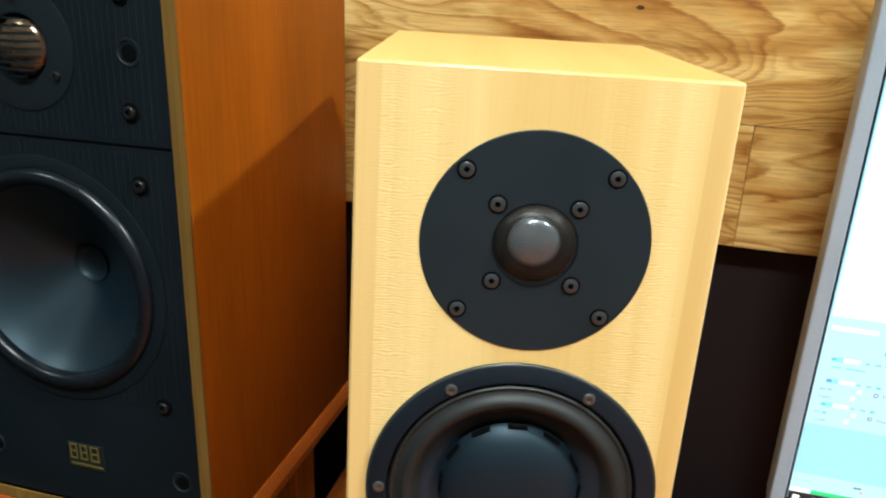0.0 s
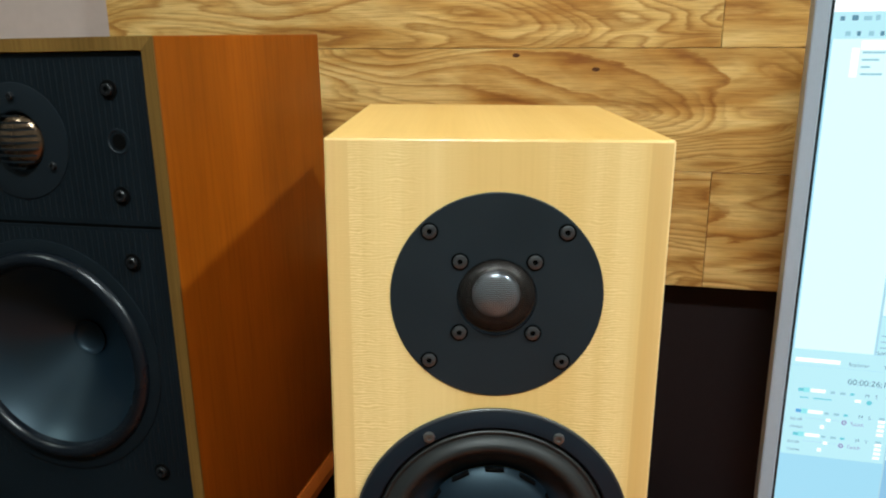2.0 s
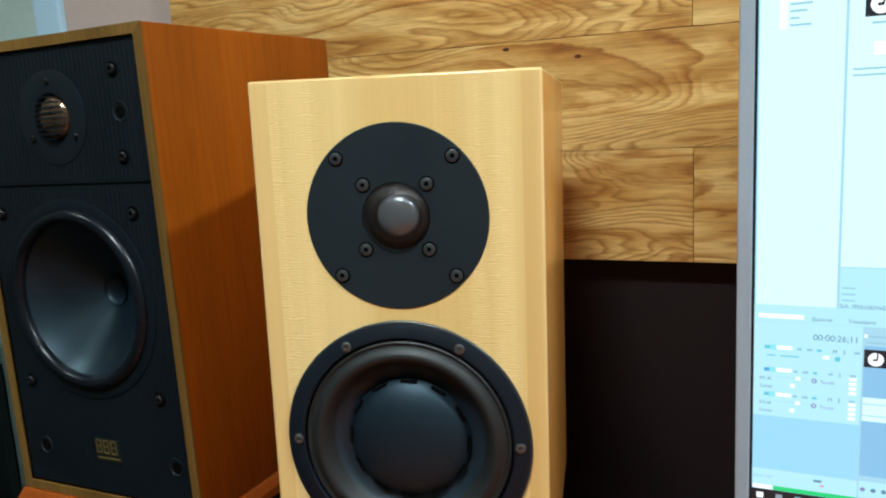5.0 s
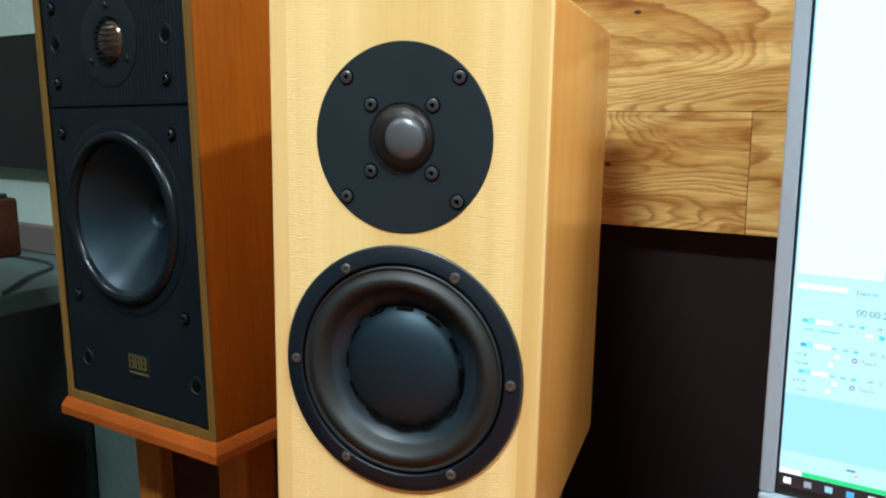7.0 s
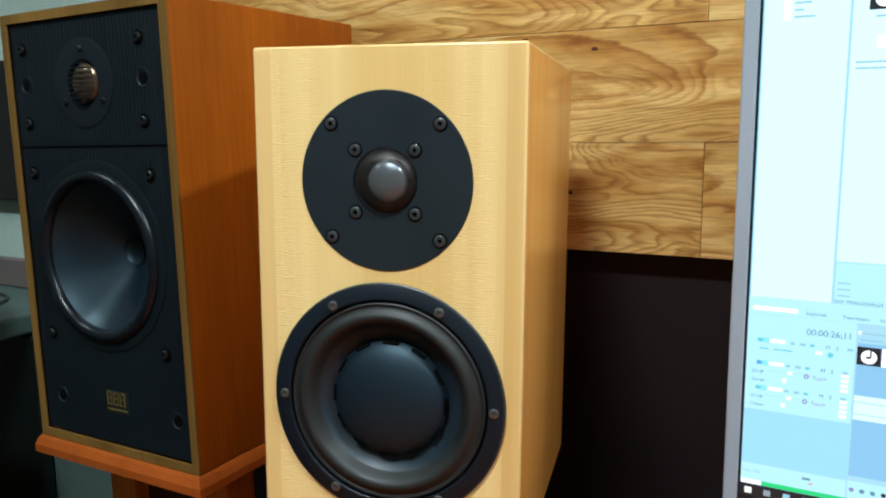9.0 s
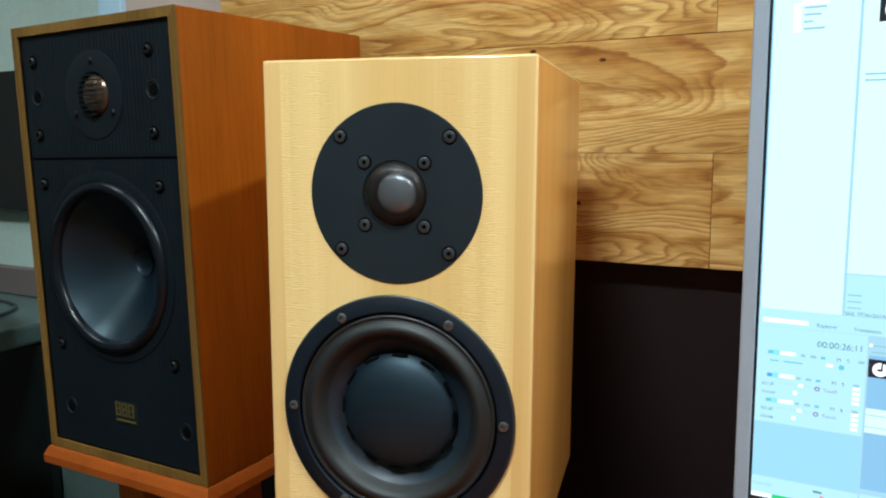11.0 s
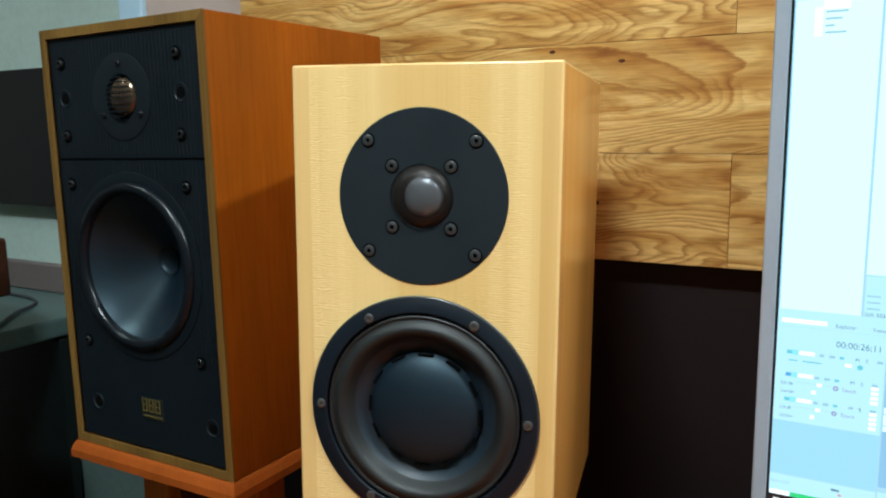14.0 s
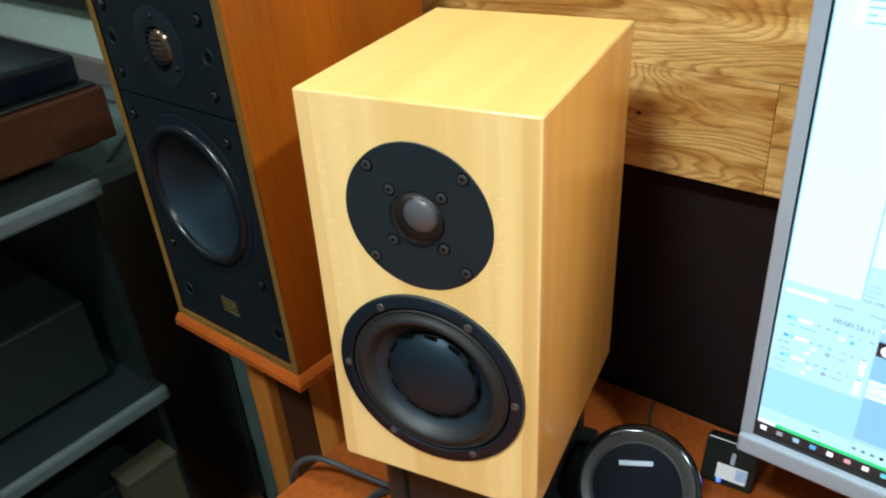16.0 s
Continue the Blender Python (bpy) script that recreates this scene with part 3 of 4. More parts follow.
def mitred(parent):
    """The four mitred edges round the front."""
    for i, (a, b) in enumerate((((-BW, 0), (BW, 0)), ((BW, 0), (BW, BH)), ((BW, BH), (-BW, BH)), ((-BW, BH), (-BW, 0)))):
        bm = bmesh.new()
        inner = lambda p: (p[0] - math.copysign(FR, p[0]), FR if p[1] == 0 else BH - FR)
        quad = [a, b, inner(b), inner(a)]
        f = bm.faces.new([bm.verts.new((x, 0.0, z)) for x, z in quad])
        out = bmesh.ops.extrude_face_region(bm, geom=[f])
        for v in out["geom"]:
            if isinstance(v, bmesh.types.BMVert):
                v.co.y += 0.0014
        bmesh.ops.recalc_face_normals(bm, faces=bm.faces[:])
        part("front_edge", bm, "frame_wood", parent, "olive-brown mitred front edge")


mitred(old)
SPLIT = 0.2470
BX = BW - FR - 0.0008
BT, BWO = (-0.0015, 0.2950), (-0.0025, 0.1608)


def ribs(parent, x0, x1, z0, z1, holes, pitch=0.0041):
    """Fine upright ridges that stop short of the round cut-outs, each a piece of its own."""
    n = int((x1 - x0) / pitch)
    for i in range(n):
        x = x0 + (i + 0.5) * (x1 - x0) / n
        spans = [(z0, z1)]
        for cx, cz, r in holes:
            if abs(x - cx) < r:
                h = math.sqrt(r * r - (x - cx) ** 2)
                spans = [s for a, b in spans for s in ((a, min(b, cz - h)), (max(a, cz + h), b)) if s[1] - s[0] > 0.002]
        for a, b in spans:
            w = pitch * 0.26
            bm = bmesh.new()
            vs = [bm.verts.new((x + dx, dy, z)) for z in (a, b) for dx, dy in ((-w * 1.4, 0.0001), (-w, -0.00022), (w, -0.00022), (w * 1.4, 0.0001))]
            for j in range(3):
                bm.faces.new((vs[j], vs[j + 1], vs[j + 5], vs[j + 4]))
            bm.faces.new(vs[3::-1])
            bm.faces.new(vs[4:])
            bmesh.ops.recalc_face_normals(bm, faces=bm.faces[:])
            part("ridge", bm, "black", parent, m=pose(0, 0.0024, 0))


def old_front(parent):
    up = part("tweeter_panel", pierced(-BX, BX, SPLIT + 0.0010, BH - FR - 0.001, [(*BT, 0.0172)], 0.0024, 0.012), "black", parent, "black moulded tweeter panel")
    ribs(up, -BX + 0.002, BX - 0.002, SPLIT + 0.004, BH - FR - 0.004, [(*BT, 0.0345)])
    part("tweeter_disc", lathe([(0.0338, -0.002), (0.0336, 0.0005), (0.0326, 0.0008), (0.0180, 0.0004), (0.0172, -0.003), (0.0170, -0.009)], 64, *BT), "disc", up, smooth=True, m=pose(0, 0.0024, 0))
    part("dome", lathe([(0.0158 * math.cos(a), -0.0042 + 0.0082 * math.sin(a)) for a in np.linspace(0, math.pi / 2, 9)], 48, *BT), "copper", up, "copper-coloured dome", smooth=True, m=pose(0, 0.0024, 0))
    bar = None
    for i in range(9):
        z = BT[1] - 0.0148 + i * 0.0037
        h = math.sqrt(max(0.0158**2 - (z - BT[1]) ** 2, 1e-6))
        bow = lambda x: 0.0030 - 0.0080 * math.sqrt(max(0.0, 1 - ((x - BT[0]) ** 2 + (z - BT[1]) ** 2) / 0.0172**2))
        bm = bmesh.new()
        rows = [[bm.verts.new((BT[0] + h * t, bow(BT[0] + h * t) - d, z + dz)) for d, dz in ((0, -0.0005), (0.0008, -0.0005), (0.0008, 0.0005), (0, 0.0005))] for t in np.linspace(-1, 1, 9)]
        for a, b in zip(rows, rows[1:]):
            for j in range(4):
                bm.faces.new((a[j], a[(j + 1) % 4], b[(j + 1) % 4], b[j]))
        bmesh.ops.recalc_face_normals(bm, faces=bm.faces[:])
        part("guard_bar", bm, "black", up, "thin horizontal guard bar")
    low = part("woofer_panel", pierced(-BX, BX, FR + 0.001, SPLIT - 0.0010, [(*BWO, 0.0680)], 0.0024, 0.012), "black", parent, "black moulded woofer panel")
    ribs(low, -BX + 0.002, BX - 0.002, 0.088, SPLIT - 0.003, [(*BWO, 0.0765)])
    part("flange", lathe([(0.0765, -0.002), (0.0762, 0.0007), (0.0750, 0.0010), (0.0690, 0.0010), (0.0684, -0.001)], 72, *BWO), "black", low, smooth=True, m=pose(0, 0.0024, 0))
    part("surround", lathe([(0.0690, 0.0)] + arc(0.0688, 0.0588, 0.0, 0.0052, 12) + [(0.0582, -0.002)], 96, *BWO), "gloss_rubber", low, "shiny black rubber surround", smooth=True, m=pose(0, 0.0024, 0))
    cone = [(0.0586 - 0.0466 * t, -0.001 - 0.034 * t**0.88) for t in np.linspace(0, 1, 12)]
    part("cone", lathe(cone, 96, *BWO), "poly_cone", low, "smooth blue-black cone", smooth=True, m=pose(0, 0.0024, 0))
    part("dust_cap", lathe([(0.0121, -0.0335), (0.0116, -0.0338)] + [(0.0116 * math.cos(a), -0.034 - 0.0045 * math.sin(a)) for a in np.linspace(0.1, math.pi / 2, 6)], 48, *BWO), "cap", low, "small inverted dust cap", smooth=True, m=pose(0, 0.0024, 0))
    s = None
    for x, z, host in ((0.0630, 0.3242, up), (0.0630, 0.2652, up), (-0.0725, 0.3242, up), (-0.0720, 0.2662, up), (0.0645, 0.2260, low), (-0.0722, 0.2267, low), (0.0662, 0.0905, low), (-0.0690, 0.0935, low)):
        m = pose(x, 0.0020, z, 0, 700 * x, 0)
        if s is None:
            s = part("screw", screw_mesh(0.0034, 0.0024, 0.0018), "dark_screw", host, m=m, smooth=True)
            # no real pit: a flat black disc paints its shade
            pit = part("screw_pit", lathe([(0.0054, 0.0), (0.0052, 0.0005), (0.0, 0.0005)], 20), "void", host, "flat black disc for the shade in the screw recess", m=m)
        else:
            again(s, m).parent = host
            again(pit, m).parent = host
    tiny = None
    for a in (90, 212, 328):
        m = pose(BT[0] + 0.0258 * math.cos(radians(a)), 0.0012, BT[1] + 0.0258 * math.sin(radians(a)))
        if tiny is None:
            tiny = part("small_screw", screw_mesh(0.0021, 0.0014, 0.0009), "dark_screw", up, m=m, smooth=True)
        else:
            again(tiny, m)
    p = None
    for x, z, host in ((0.0648, 0.2958, up), (-0.0712, 0.2965, up), (0.0735, 0.0388, low), (-0.0645, 0.0392, low)):
        if p is None:
            p = part("grille_socket", lathe([(0.0074, -0.0004), (0.0072, 0.0004), (0.0062, 0.0005), (0.0056, -0.0001), (0.0044, -0.0002), (0, -0.0002)], 24), "disc", host, "round grille peg socket", m=pose(x, 0.0022, z), smooth=True)
        else:
            again(p, pose(x, 0.0022, z)).parent = host
        # flat black disc paints the dark inside the socket
        part("socket_hole", lathe([(0.0044, 0.0), (0.0042, 0.0004), (0.0, 0.0004)], 20), "void", host, "flat black disc for the shade in the peg hole", m=pose(x + 0.0006, 0.0022, z))
    badge = part("badge", box(-0.0078, 0.0188, 0.0018, 0.0026, 0.0335, 0.0525, 0.0006), "cabinet_black", low, "small black badge with gold marks")
    x0 = -0.0060
    for dx, w in ((0.0, 0.0055), (0.0075, 0.0055), (0.0150, 0.0062)):
        a = x0 + dx
        marks = [box(a, a + w, 0.0012, 0.0018, 0.0505, 0.0515), box(a, a + w, 0.0012, 0.0018, 0.0405, 0.0415), box(a, a + 0.001, 0.0012, 0.0018, 0.0416, 0.0504), box(a + w - 0.001, a + w, 0.0012, 0.0018, 0.0416, 0.0504), box(a + 0.0014, a + w - 0.0014, 0.0012, 0.0018, 0.0455, 0.0465)]
        part("gold_mark", join(*marks), "gold", badge)
    part("gold_bar", box(-0.0058, 0.0172, 0.0012, 0.0018, 0.0362, 0.0376), "gold", badge)


old_front(old)
part("seam_backing", box(-BX, BX, 0.0030, 0.0060, SPLIT - 0.004, SPLIT + 0.004), "void", old, "dark joint between the two panels")

# its stand
bstand = thing("speaker_stand", Matrix.Translation((-0.1825, 0.018, 0.803)) @ BROT @ Matrix.Translation((-BW, 0, 0)), "orange-brown wooden stand under the cherry speaker", "stand")


def bevelled_top():
    bm = bmesh.new()
    o = 0.0050
    rings = []
    for z, g in ((-0.0006, 0.001), (-0.0030, 0.0026), (-0.0085, o), (-0.0150, o), (-0.0158, o - 0.001)):
        rings.append([bm.verts.new(c) for c in ((-BW - g, -g, z), (BW + g, -g, z), (BW + g, BD + g, z), (-BW - g, BD + g, z))])
    for a, b in zip(rings, rings[1:]):
        for i in range(4):
            bm.faces.new((a[i], a[(i + 1) % 4], b[(i + 1) % 4], b[i]))
    bm.faces.new(rings[0]), bm.faces.new(rings[-1])
    bmesh.ops.recalc_face_normals(bm, faces=bm.faces[:])
    return bm


part("top", bevelled_top(), "stand_wood", bstand, "bevelled orange-brown top board")
FZ = FLOOR_Z - 0.803 + 0.03
for x0, x1 in ((-0.073, -0.039), (0.039, 0.073)):
    for y0, y1 in ((0.045, 0.080), (0.160, 0.195)):
        part("leg", box(x0, x1, y0, y1, FZ, -0.0160, 0.003), "leg_wood", bstand)
part("back_board", box(-0.0385, 0.0385, 0.058, 0.070, FZ, -0.0160, 0.002), "plinth", bstand, "dark recessed board")
part("foot", box(-0.10, 0.125, -0.02, 0.24, FZ - 0.03, FZ - 0.0005, 0.004), "stand_wood", bstand)

# ---- monitor ----
MON = pose(0.1674, 0.1922, 0.7852, 0.6, 0, -1.4)
MW, MH = 0.726, 0.424
mon = thing("monitor", MON, "large silver-framed computer monitor showing a bright blue editing program", "monitor")
part("back_case", box(0.004, MW - 0.004, 0.012, 0.040, -0.012, MH - 0.004, 0.006), "silver", mon)
part("side_bezel", box(0.0, 0.0098, -0.002, 0.014, 0.0005, MH, 0.0012), "silver", mon, "silver side frame")
part("side_bezel", box(MW - 0.0098, MW, -0.002, 0.014, 0.0005, MH, 0.0012), "silver", mon, "silver side frame")
part("top_bezel", box(0.0099, MW - 0.0099, -0.002, 0.014, MH - 0.0098, MH, 0.0012), "silver", mon, "silver top frame")
part("chin", box(0.0, MW, -0.006, 0.014, -0.0190, 0.0002, 0.0026), "silver", mon, "silver lower ledge")
part("gasket", box(0.0098, MW - 0.0098, 0.0004, 0.0036, 0.0003, MH - 0.0098), "cabinet_black", mon, "black inner edge")
part("neck", box(MW / 2 - 0.03, MW / 2 + 0.03, 0.036, 0.060, -0.10, 0.10, 0.004), "silver", mon)
part("foot", box(MW / 2 - 0.13, MW / 2 + 0.13, -0.06, 0.085, DESK_Z - 0.7852, DESK_Z - 0.7852 + 0.009, 0.003), "silver", mon)
SX0, SX1, SZ0, SZ1 = 0.0118, MW - 0.0118, 0.0075, MH - 0.0118
LIGHT = 1.0


def lit(name, colour, strength=1.0):
    """A lit picture area of the screen under a thin gloss."""
    return glow(name, colour, strength * LIGHT)


S = {
    "pane": lit("screen_white", (0.72, 0.98, 1.0), 1.12),
    "panel": lit("screen_pale", (0.52, 0.91, 1.0), 1.03),
    "panel_cyan": lit("screen_pale_cyan", (0.30, 0.88, 0.95), 1.0),
    "tracks": lit("screen_blue", (0.37, 0.77, 0.97), 1.02),
    "lane": lit("screen_lane", (0.28, 0.60, 0.86), 1.0),
    "white": lit("screen_bright", (0.96, 1.0, 1.0), 1.25),
    "tool": lit("screen_grey_text", (0.13, 0.34, 0.48), 0.85),
    "soft": lit("screen_soft_text", (0.34, 0.68, 0.80), 0.95),
    "dim": lit("screen_dim_text", (0.40, 0.48, 0.55), 0.8),
    "line": lit("screen_line", (0.46, 0.80, 0.94), 0.95),
    "ink": lit("screen_dark", (0.006, 0.014, 0.030), 0.6),
    "task": lit("screen_taskbar", (0.008, 0.013, 0.022), 0.6),
    "green": lit("screen_green", (0.02, 0.72, 0.20), 1.0),
    "cyan": lit("screen_cyan", (0.14, 0.66, 0.78), 1.0),
    "violet": lit("screen_violet", (0.28, 0.26, 0.55), 1.0),
    "blue_icon": lit("screen_icon_blue", (0.08, 0.42, 0.82), 1.0),
    "red": lit("screen_icon_red", (0.75, 0.40, 0.45), 1.0),
}
screen = part("screen", box(SX0, SX1, -0.0002, 0.0004, SZ0, SZ1), S["tracks"], mon, "lit screen with a pale blue editing program")


def area(name, key, u0, u1, v0, v1, layer=1):
    """A flat patch of the picture on the screen."""
    y = -0.0002 - 0.00012 * layer
    bm = bmesh.new()
    bm.faces.new([bm.verts.new(c) for c in ((u0, y, v0), (u1, y, v0), (u1, y, v1), (u0, y, v1))])
    return part(name, bm, S[key], screen)


def disc(name, key, u, v, r, layer=2, seg=18):
    bm = bmesh.new()
    y = -0.0002 - 0.00012 * layer
    bm.faces.new([bm.verts.new((u + r * math.cos(2 * math.pi * i / seg), y, v + r * math.sin(2 * math.pi * i / seg))) for i in range(seg)])
    return part(name, bm, S[key], screen)


def words(text, key, u, v, size, layer=3):
    cu = bpy.data.curves.new("text", "FONT")
    cu.body, cu.size = text, size
    cu.materials.append(S[key])
    ob = new("text", cu)
    ob.parent = screen
    ob.matrix_basis = pose(u, -0.0002 - 0.00012 * layer, v, 90, 0, 0)
    return ob


# upper windows
area("title_strip", "panel", SX0, SX1, 0.3650, 0.3806)
area("title_bar", "white", SX0, SX1, 0.3808, SZ1)
area("tree_pane", "pane", SX0 + 0.001, 0.0632, 0.1560, 0.3648)
area("file_pane", "pane", 0.0648, SX1, 0.1845, 0.3648)
area("detail_pane", "panel", 0.0648, SX1, 0.1560, 0.1838)
area("pane_divider", "line", 0.0634, 0.0646, 0.1560, 0.3648)
LOOK = ("tool", "tool", "soft", "soft", "tool", "tool", "soft", "tool", "soft", "tool", "soft")
for i in range(22):
    u = 0.0158 + i * 0.0066
    area("icon", LOOK[i % 11], u, u + 0.0026 + 0.0010 * (i % 3), 0.3756, 0.3782 + 0.0006 * (i % 2), 2)
    area("icon", LOOK[(i * 3 + 2) % 11], u + 0.0038, u + 0.0068 - 0.0008 * (i % 2), 0.3664, 0.3692, 2)
area("highlight", "white", 0.0296, 0.0448, 0.3582, 0.3637, 2)
for i, w in enumerate((0.0130, 0.0100, 0.0055, 0.0125)):
    area("tree_line", "soft", 0.0308, 0.0308 + w, 0.3558 - i * 0.0044, 0.3570 - i * 0.0044, 2)
area("folder_icons", "white", 0.0246, 0.0290, 0.3413, 0.3592, 2)
for i in range(3):
    area("value_line", "soft", 0.0662, 0.0740, 0.1697 - i * 0.0043, 0.1706 - i * 0.0043, 2)
    area("value_line", "soft", 0.1060, 0.1230, 0.1680 - i * 0.0043, 0.1690 - i * 0.0043, 2)
words("Still: 3936x2624x24", "tool", 0.0650, 0.1564, 0.0036)
for u0, u1 in ((0.0990, 0.1100), (0.1130, 0.1400)):
    area("info_line", "tool", u0, u1, 0.1566, 0.1578, 2)


def thumbnail(u, v, w, h):
    area("thumbnail", "ink", u, u + w, v, v + h, 2)
    disc("clock_face", "white", u + w * 0.50, v + h * 0.46, h * 0.38, 3)
    area("clock_hand", "ink", u + w * 0.53, u + w * 0.60, v + h * 0.46, v + h * 0.86, 4)
    area("clock_hand", "ink", u + w * 0.38, u + w * 0.58, v + h * 0.38, v + h * 0.50, 4)


thumbnail(0.0736, 0.3443, 0.0176, 0.0159)
area("name_line", "soft", 0.0774, 0.0880, 0.3398, 0.3410, 2)
area("page_icon", "white", 0.0791, 0.0856, 0.3210, 0.3288, 2)
area("name_line", "soft", 0.0679, 0.0986, 0.3122, 0.3133, 2)
area("name_line", "soft", 0.0679, 0.0960, 0.3084, 0.3095, 2)
# tabs and time
area("tab_strip", "panel", SX0, SX1, 0.1440, 0.1558)
area("tab", "white", 0.0146, 0.0433, 0.1466, 0.1496, 2)
words("Explorer", "tool", 0.0486, 0.1462, 0.0036)
words("Transitions", "tool", 0.0706, 0.1460, 0.0036)
words("Video FX", "tool", 0.0925, 0.1458, 0.0036)
area("head_panel", "panel", SX0, 0.0796, 0.0740, 0.1438)
words("00:00:26;11", "tool", 0.0495, 0.1325, 0.0060)
area("ruler", "line", 0.0806, SX1, 0.1310, 0.1438)
area("ruler_track", "soft", 0.0820, 0.1500, 0.1370, 0.1380, 2)
area("marker", "white", 0.0804, 0.0824, 0.1366, 0.1388, 2)
area("marker", "white", 0.1085, 0.1110, 0.1325, 0.1352, 2)
area("ruler_text", "soft", 0.0819, 0.0958, 0.1326, 0.1336, 2)
area("ruler_text", "soft", 0.1130, 0.1260, 0.1326, 0.1336, 2)
# track heads
for i, v in enumerate((0.1253, 0.1088, 0.0905)):
    area("track_icon", "cyan" if i != 1 else "blue_icon", 0.0188, 0.0222, v - 0.0012, v + 0.0014, 3)
    area("track_icon", "panel_cyan", 0.0222, 0.0262, v - 0.0018, v + 0.0020, 2)
    area("name_box", "white", 0.0268, 0.0365, v - 0.0012, v + 0.0014, 2)
    for j, key in enumerate(("soft", "soft", "cyan", "tool", "tool", "soft")):
        u = (0.0392, 0.0452, 0.0516, 0.0610, 0.0672, 0.0742)[j] + (0.0022 if not i else 0.0)
        if j in (3, 4):
            words("MS"[j - 3], key, u - 0.0014, v - 0.0014, 0.0036)
        else:
            area("track_button", key, u - 0.0016, u + 0.0012 + 0.0008 * (j % 2), v - 0.0010, v + 0.0008, 3)
for v in (0.1013, 0.0831):
    words("0.0 dB", "tool", 0.0159, v, 0.0030)
    words("Center", "tool", 0.0161, v - 0.0059, 0.0030)
    words("Touch", "violet", 0.0548, v + 0.0002, 0.0034)
    disc("record_dot", "violet", 0.0510, v + 0.0017, 0.0017, 3)
    disc("record_hole", "panel", 0.0510, v + 0.0017, 0.0008, 4)
    area("slider", "white", 0.0392, 0.0422, v + 0.0012, v + 0.0036, 3)
    area("slider", "white", 0.0360, 0.0386, v - 0.0048, v - 0.0020, 3)
    area("slider_line", "line", 0.0260, 0.0480, v + 0.0023, v + 0.0026, 2)
    for j in range(4):
        area("level_box", "white", 0.0724, 0.0768, v - 0.0062 + j * 0.0034, v - 0.0040 + j * 0.0034, 2)
area("level_line", "cyan", 0.0203, 0.0260, 0.1190, 0.1199, 2)
area("level_line", "cyan", 0.0290, 0.0411, 0.1190, 0.1199, 2)
disc("effect_dot", "cyan", 0.0649, 0.1200, 0.0018, 3)
area("slider", "white", 0.0558, 0.0598, 0.1194, 0.1216, 3)
# time line
area("lane_field", "lane", 0.0806, SX1, 0.0372, 0.1308)
for i in range(8):
    u = 0.0806 + i * 0.0222
    thumbnail(u, 0.1160, 0.0142, 0.0124)
    area("clip_gap", "white", u + 0.0144, u + 0.0220, 0.1160, 0.1284, 2)
area("sound_clip", "pane", 0.0808, SX1, 0.0775, 0.0945, 2)
for v in (0.0812, 0.0895):
    area("sound_line", "line", 0.0808, SX1, v, v + 0.0008, 3)
area("sound_wave", "cyan", 0.1180, 0.1400, 0.0903, 0.0909, 4)
area("sound_wave", "cyan", 0.1180, 0.1400, 0.0820, 0.0826, 4)
area("cursor_line", "soft", 0.1068, 0.1073, 0.0375, 0.0774, 2)
area("cursor_line", "soft", 0.1078, 0.1083, 0.0946, 0.1158, 2)
area("divider", "line", 0.0797, 0.0806, 0.0230, 0.1438, 2)
area("foot_line", "line", SX0, 0.0797, 0.0330, 0.0334, 2)
area("foot_strip", "panel", SX0, 0.0797, 0.0206, 0.0329)
area("transport_strip", "panel", 0.0806, SX1, 0.0206, 0.0335)
area("scroll_bar", "line", 0.0806, SX1, 0.0338, 0.0368, 2)
words("Rate: 0.00", "soft", 0.0130, 0.0262, 0.0030)
area("scroll_mark", "tool", 0.0522, 0.0575, 0.0278, 0.0294, 3)
area("warning_mark", "red", 0.0566, 0.0590, 0.0246, 0.0262, 3)
for j, key in enumerate(("violet", "tool", "tool", "ink", "tool", "ink")):
    disc("transport_button", key, 0.0831 + j * 0.0064, 0.0272, 0.0016, 3, 10)
# task bar with a running progress line
area("task_bar", "task", SX0, SX1, SZ0, 0.0170, 2)
area("progress", "green", 0.0262, 0.30, 0.0172, 0.0204, 3)
area("progress_tab", "white", SX0 + 0.0005, 0.0256, 0.0172, 0.0205, 3)
for j, key in enumerate(("white", "dim", "soft", "blue_icon", "white", "red", "white", "cyan", "white", "dim")):
    u = 0.0150 + j * 0.0128
    area("task_icon", key, u, u + 0.0046, 0.0098, 0.0142, 3)

# ---- charger ----
CH = look((0.099, 0.149, 0.711), (0.099 + 0.20, 0.150 - 0.62, 0.712 + 0.56)) @ Matrix.Rotation(math.pi / 2, 4, "X") @ Matrix.Rotation(math.pi, 4, "Y")
charger = thing("charging_stand", CH, "round black charging stand with a grey ring on the desk", "charger")
part("body", lathe([(0.0, -0.018), (0.040, -0.018), (0.052, -0.013), (0.0565, -0.004), (0.0555, 0.002), (0.0525, 0.0045), (0.0505, 0.0048)], 72), "gloss_black", charger, smooth=True)
part("ring", lathe([(0.0505, 0.0046), (0.0490, 0.0056), (0.0435, 0.0040), (0.0412, 0.0024)], 72), "grey_ring", charger, "satin grey ring", smooth=True)
part("inner_ring", lathe([(0.0412, 0.0024), (0.0408, 0.0036), (0.0396, 0.0036), (0.0392, 0.0018)], 72), "rim", charger, "thin grey ring", smooth=True)
part("pad", lathe([(0.0392, 0.0018), (0.030, 0.0022), (0.0, 0.0024)], 72), "black_glass", charger, "glossy dark pad", smooth=True)
part("mark", box(-0.0150, 0.0150, -0.0030, -0.0025, 0.0195, 0.0238), "silver", charger, "plain pale bar", m=pose(0, 0, 0, 0, -9, 0))
part("leg", join(box(-0.022, 0.022, 0.012, 0.022, -0.055, 0.020, 0.003)), "cabinet_black", charger)

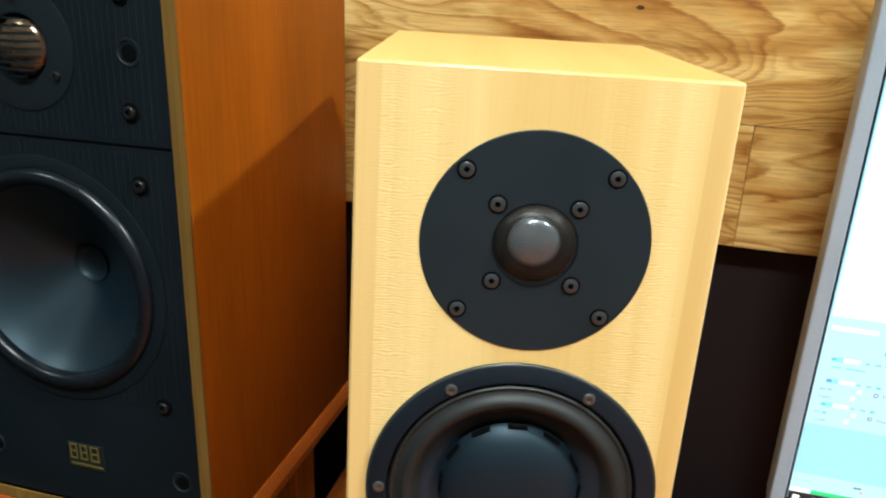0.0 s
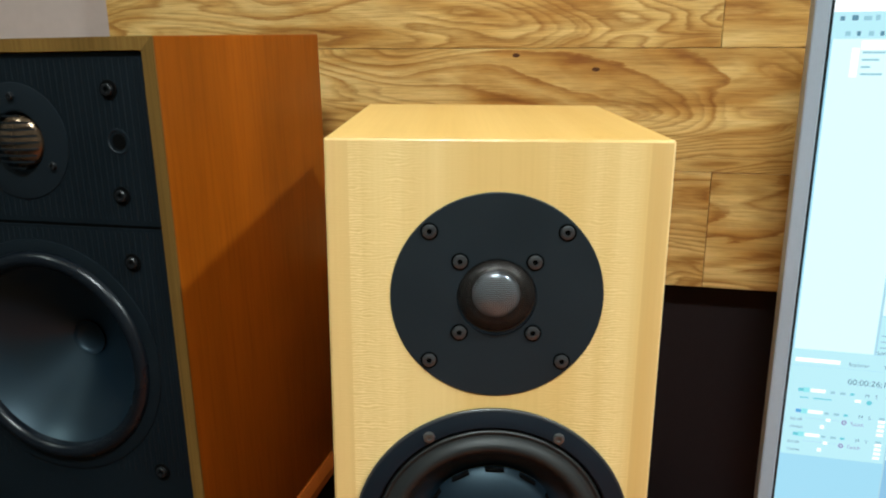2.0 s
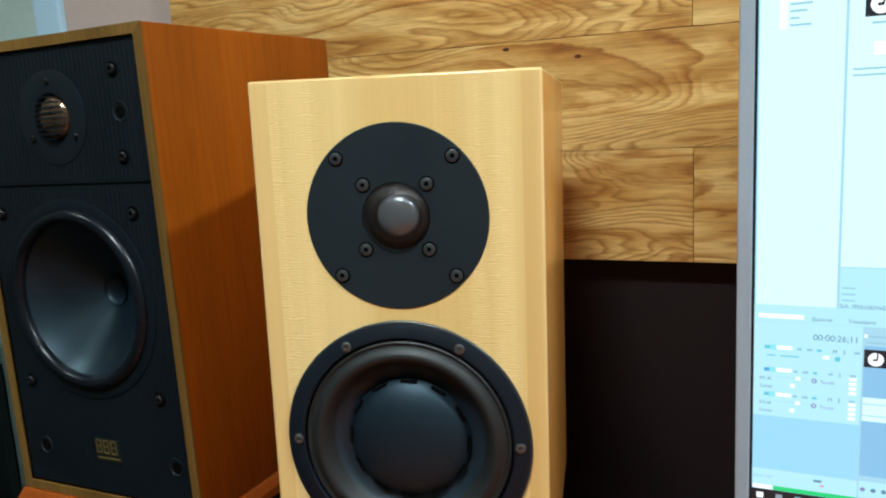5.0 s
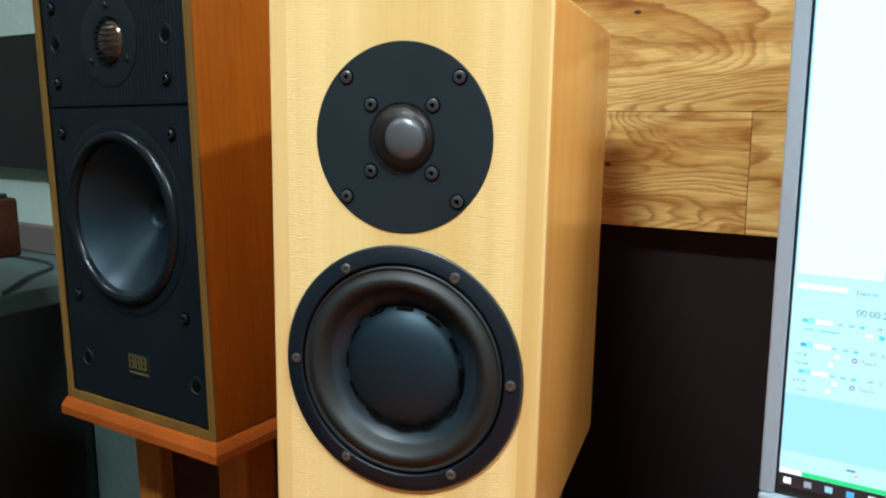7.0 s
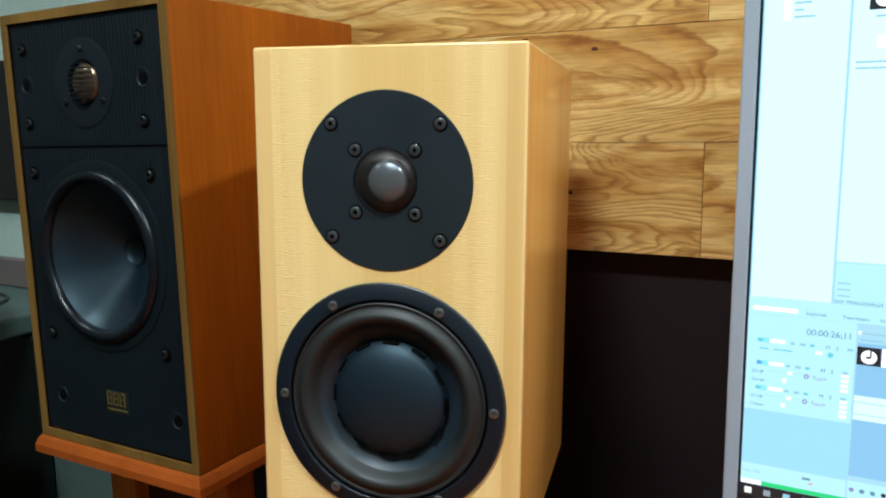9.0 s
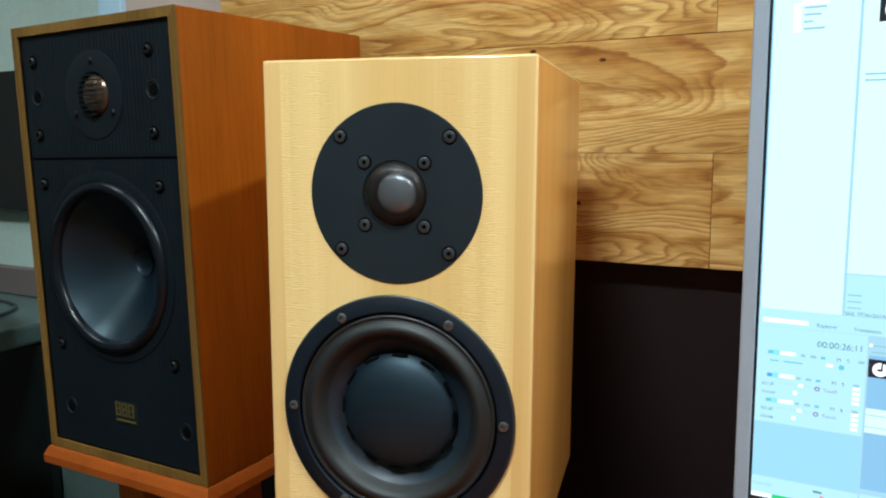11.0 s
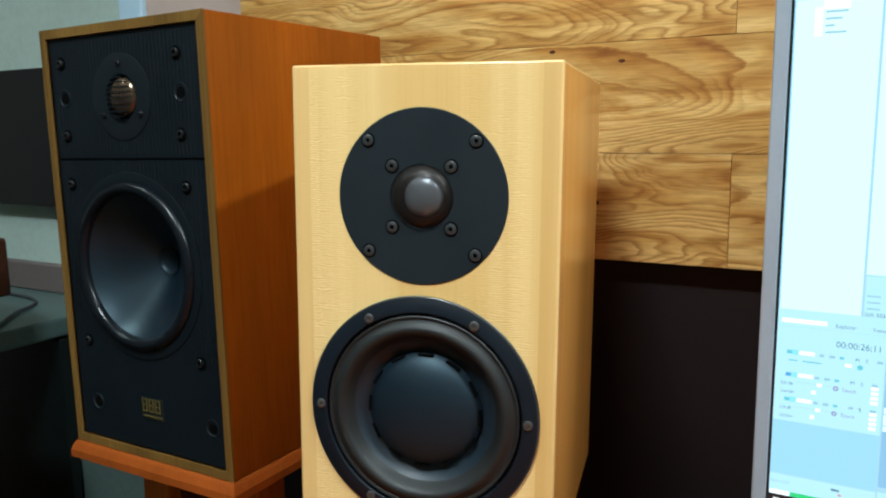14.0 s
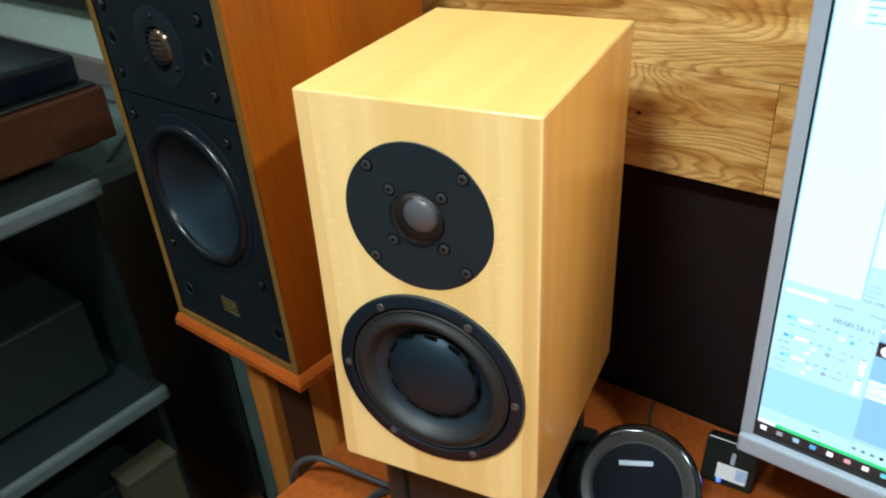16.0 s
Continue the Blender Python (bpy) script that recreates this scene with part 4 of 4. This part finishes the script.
# ---- card dongle ----
dong = thing("card_reader", pose(0.150, 0.243, DESK_Z, -24, 0, 6), "small black card reader with a white label and blue light", "card reader")
part("case", box(-0.024, 0.024, -0.010, 0.010, 0.0, 0.045, 0.002), "cabinet_black", dong)
part("label", box(-0.010, 0.018, -0.0112, -0.0103, 0.006, 0.021, 0.0003, 1), "white", dong, "white label")
part("label_patch", box(0.008, 0.0178, -0.0116, -0.0113, 0.009, 0.020), "trim_blue", dong, "pale blue corner of the label")
part("pin", box(0.001, 0.005, -0.0125, -0.0103, 0.023, 0.034, 0.0004, 1), "silver", dong, "metal plug")
part("light", lathe([(0.0022, 0.0), (0.0018, 0.0012), (0, 0.0016)], 12), "led", dong, "blue light", m=pose(-0.006, -0.0103, 0.0035))

# ---- cables ----
tube([(-0.050, 0.090, 0.672), (-0.090, 0.050, 0.674), (-0.126, 0.033, 0.690), (-0.152, 0.020, 0.704), (-0.178, 0.016, 0.704), (-0.201, 0.009, 0.690), (-0.216, 0.006, 0.660), (-0.224, 0.010, 0.60), (-0.226, 0.03, 0.40), (-0.226, 0.05, 0.1), (-0.226, 0.06, FLOOR_Z + 0.004)], 0.0030, "speaker_cable", "cable", None, "dark grey speaker cable hanging over the desk edge", "cable")
tube([(-0.085 + (0.034 + 0.001 * i / 12) * math.cos(2 * math.pi * i / 12), 0.028 + (0.034 + 0.001 * i / 12) * math.sin(2 * math.pi * i / 12), 0.6685 + 0.0032 * i / 12) for i in range(27)], 0.0030, "cable_coil", "cable", None, "loosely coiled dark grey cable lying on the desk", "cable")
tube([(0.108, 0.185, 0.690), (0.100, 0.205, 0.668), (0.066, 0.255, 0.668), (0.048, 0.285, 0.668), (0.046, 0.305, 0.668)], 0.0017, "charger_cable", "cable", None, "thin black charging cable on the desk", "cable")

# ---- rack with turntable beyond the stands ----
RX = -0.655
rack = thing("hifi_rack", pose(RX, 0, 0), "dark hi-fi rack with pale frosted shelves", "rack")
for z in (0.850, 0.500, 0.150):
    part("shelf", box(-0.62, 0.0, -0.55, 0.112, z - 0.020, z, 0.004), "smoked", rack, "black shelf board")
    part("shelf_edge", box(0.0005, 0.014, -0.55, 0.109, z - 0.020, z + 0.006, 0.006), "glass_edge", rack, "pale rounded shelf edge")
for y in (-0.53, 0.080):
    part("upright", box(-0.614, -0.586, y - 0.014, y + 0.014, FLOOR_Z, 0.8295, 0.003), "smoked", rack)
part("back_panel", box(-0.60, -0.03, 0.100, 0.1115, FLOOR_Z + 0.01, 0.829), "smoked", rack)
ledge = struct("ledge", box(XL, -0.80, 0.150, 0.428, 0.772, 0.800, 0.004), "counter", "pale stone ledge along the wall")
struct("ledge_upstand", box(XL, -0.662, 0.412, 0.4285, 0.8005, 0.849, 0.003), "upstand", "narrow brownish pink upstand along the ledge")
# same plaster as the wall above; its darker colour paints the shade
struct("wall_under_ledge", box(-0.80, -0.5855, YB, 0.41, FLOOR_Z, 0.7995), "dado", "grey-green plastered wall under the ledge, shade painted into its colour")
base = tagged(thing("base_cabinet", pose(0, 0, 0), "black glossy cabinet front under the stone ledge", "cabinet"), kind="structure")
for n in range(3):
    x1 = -0.802 - n * 0.60
    part("cabinet_door", box(x1 - 0.595, x1, 0.300, 0.318, FLOOR_Z + 0.05, 0.768, 0.003), "smoked", base, "black glossy door")
part("plinth", box(XL, -0.802, 0.330, 0.345, FLOOR_Z, FLOOR_Z + 0.05), "band", base)
sleeve = thing("file_box", pose(RX - 0.012, 0.055, 0.1505), "olive yellow cardboard file box on the rack shelf", "box")
part("case", box(-0.045, 0.0, -0.045, 0.042, 0.0, 0.200, 0.003), "card", sleeve)
part("lid", box(-0.047, 0.002, -0.047, 0.044, 0.2005, 0.212, 0.002), "card", sleeve)
for z0, h, w in ((0.5005, 0.15, 0.44), (0.1505, 0.17, 0.46)):
    amp = thing("amplifier", pose(RX - 0.30, -0.02, z0), "black hi-fi amplifier on a rack shelf", "amplifier", "hi-fi units")
    part("case", box(-w / 2, w / 2, -0.30, 0.09, 0.012, h, 0.004), "smoked", amp)
    part("front_panel", box(-w / 2, w / 2, -0.308, -0.3005, 0.012, h, 0.002), "black", amp)
    for x in (-0.16, 0.16):
        for y in (-0.24, 0.05):
            part("foot", box(x - 0.02, x + 0.02, y - 0.02, y + 0.02, 0, 0.0118, 0.003), "black", amp)
deck = thing("turntable", pose(-0.742, 0.0, 0.8505), "turntable with a dark brown wooden plinth under a smoked cover", "turntable")
part("plinth", box(-0.46, 0.0, -0.20, 0.20, 0.010, 0.086, 0.004), "plinth", deck, "dark brown wooden plinth")
part("deck_plate", box(-0.450, -0.008, -0.192, 0.192, 0.0865, 0.092, 0.002), "cabinet_black", deck)
part("dust_cover", box(-0.440, -0.018, -0.182, 0.182, 0.0925, 0.134, 0.008, 3), "black_glass", deck, "dark smoked dust cover")
for x in (-0.42, -0.04):
    for y in (-0.16, 0.16):
        part("foot", box(x - 0.018, x + 0.018, y - 0.018, y + 0.018, 0, 0.0098, 0.003), "black", deck)
tube([(-0.806, 0.205, 0.803), (-0.845, 0.245, 0.803), (-0.900, 0.300, 0.803), (-0.905, 0.350, 0.803), (-0.990, 0.375, 0.803), (-1.10, 0.36, 0.803)], 0.0025, "signal_cable", "cable", None, "thin dark signal cable lying on the stone ledge", "cable")
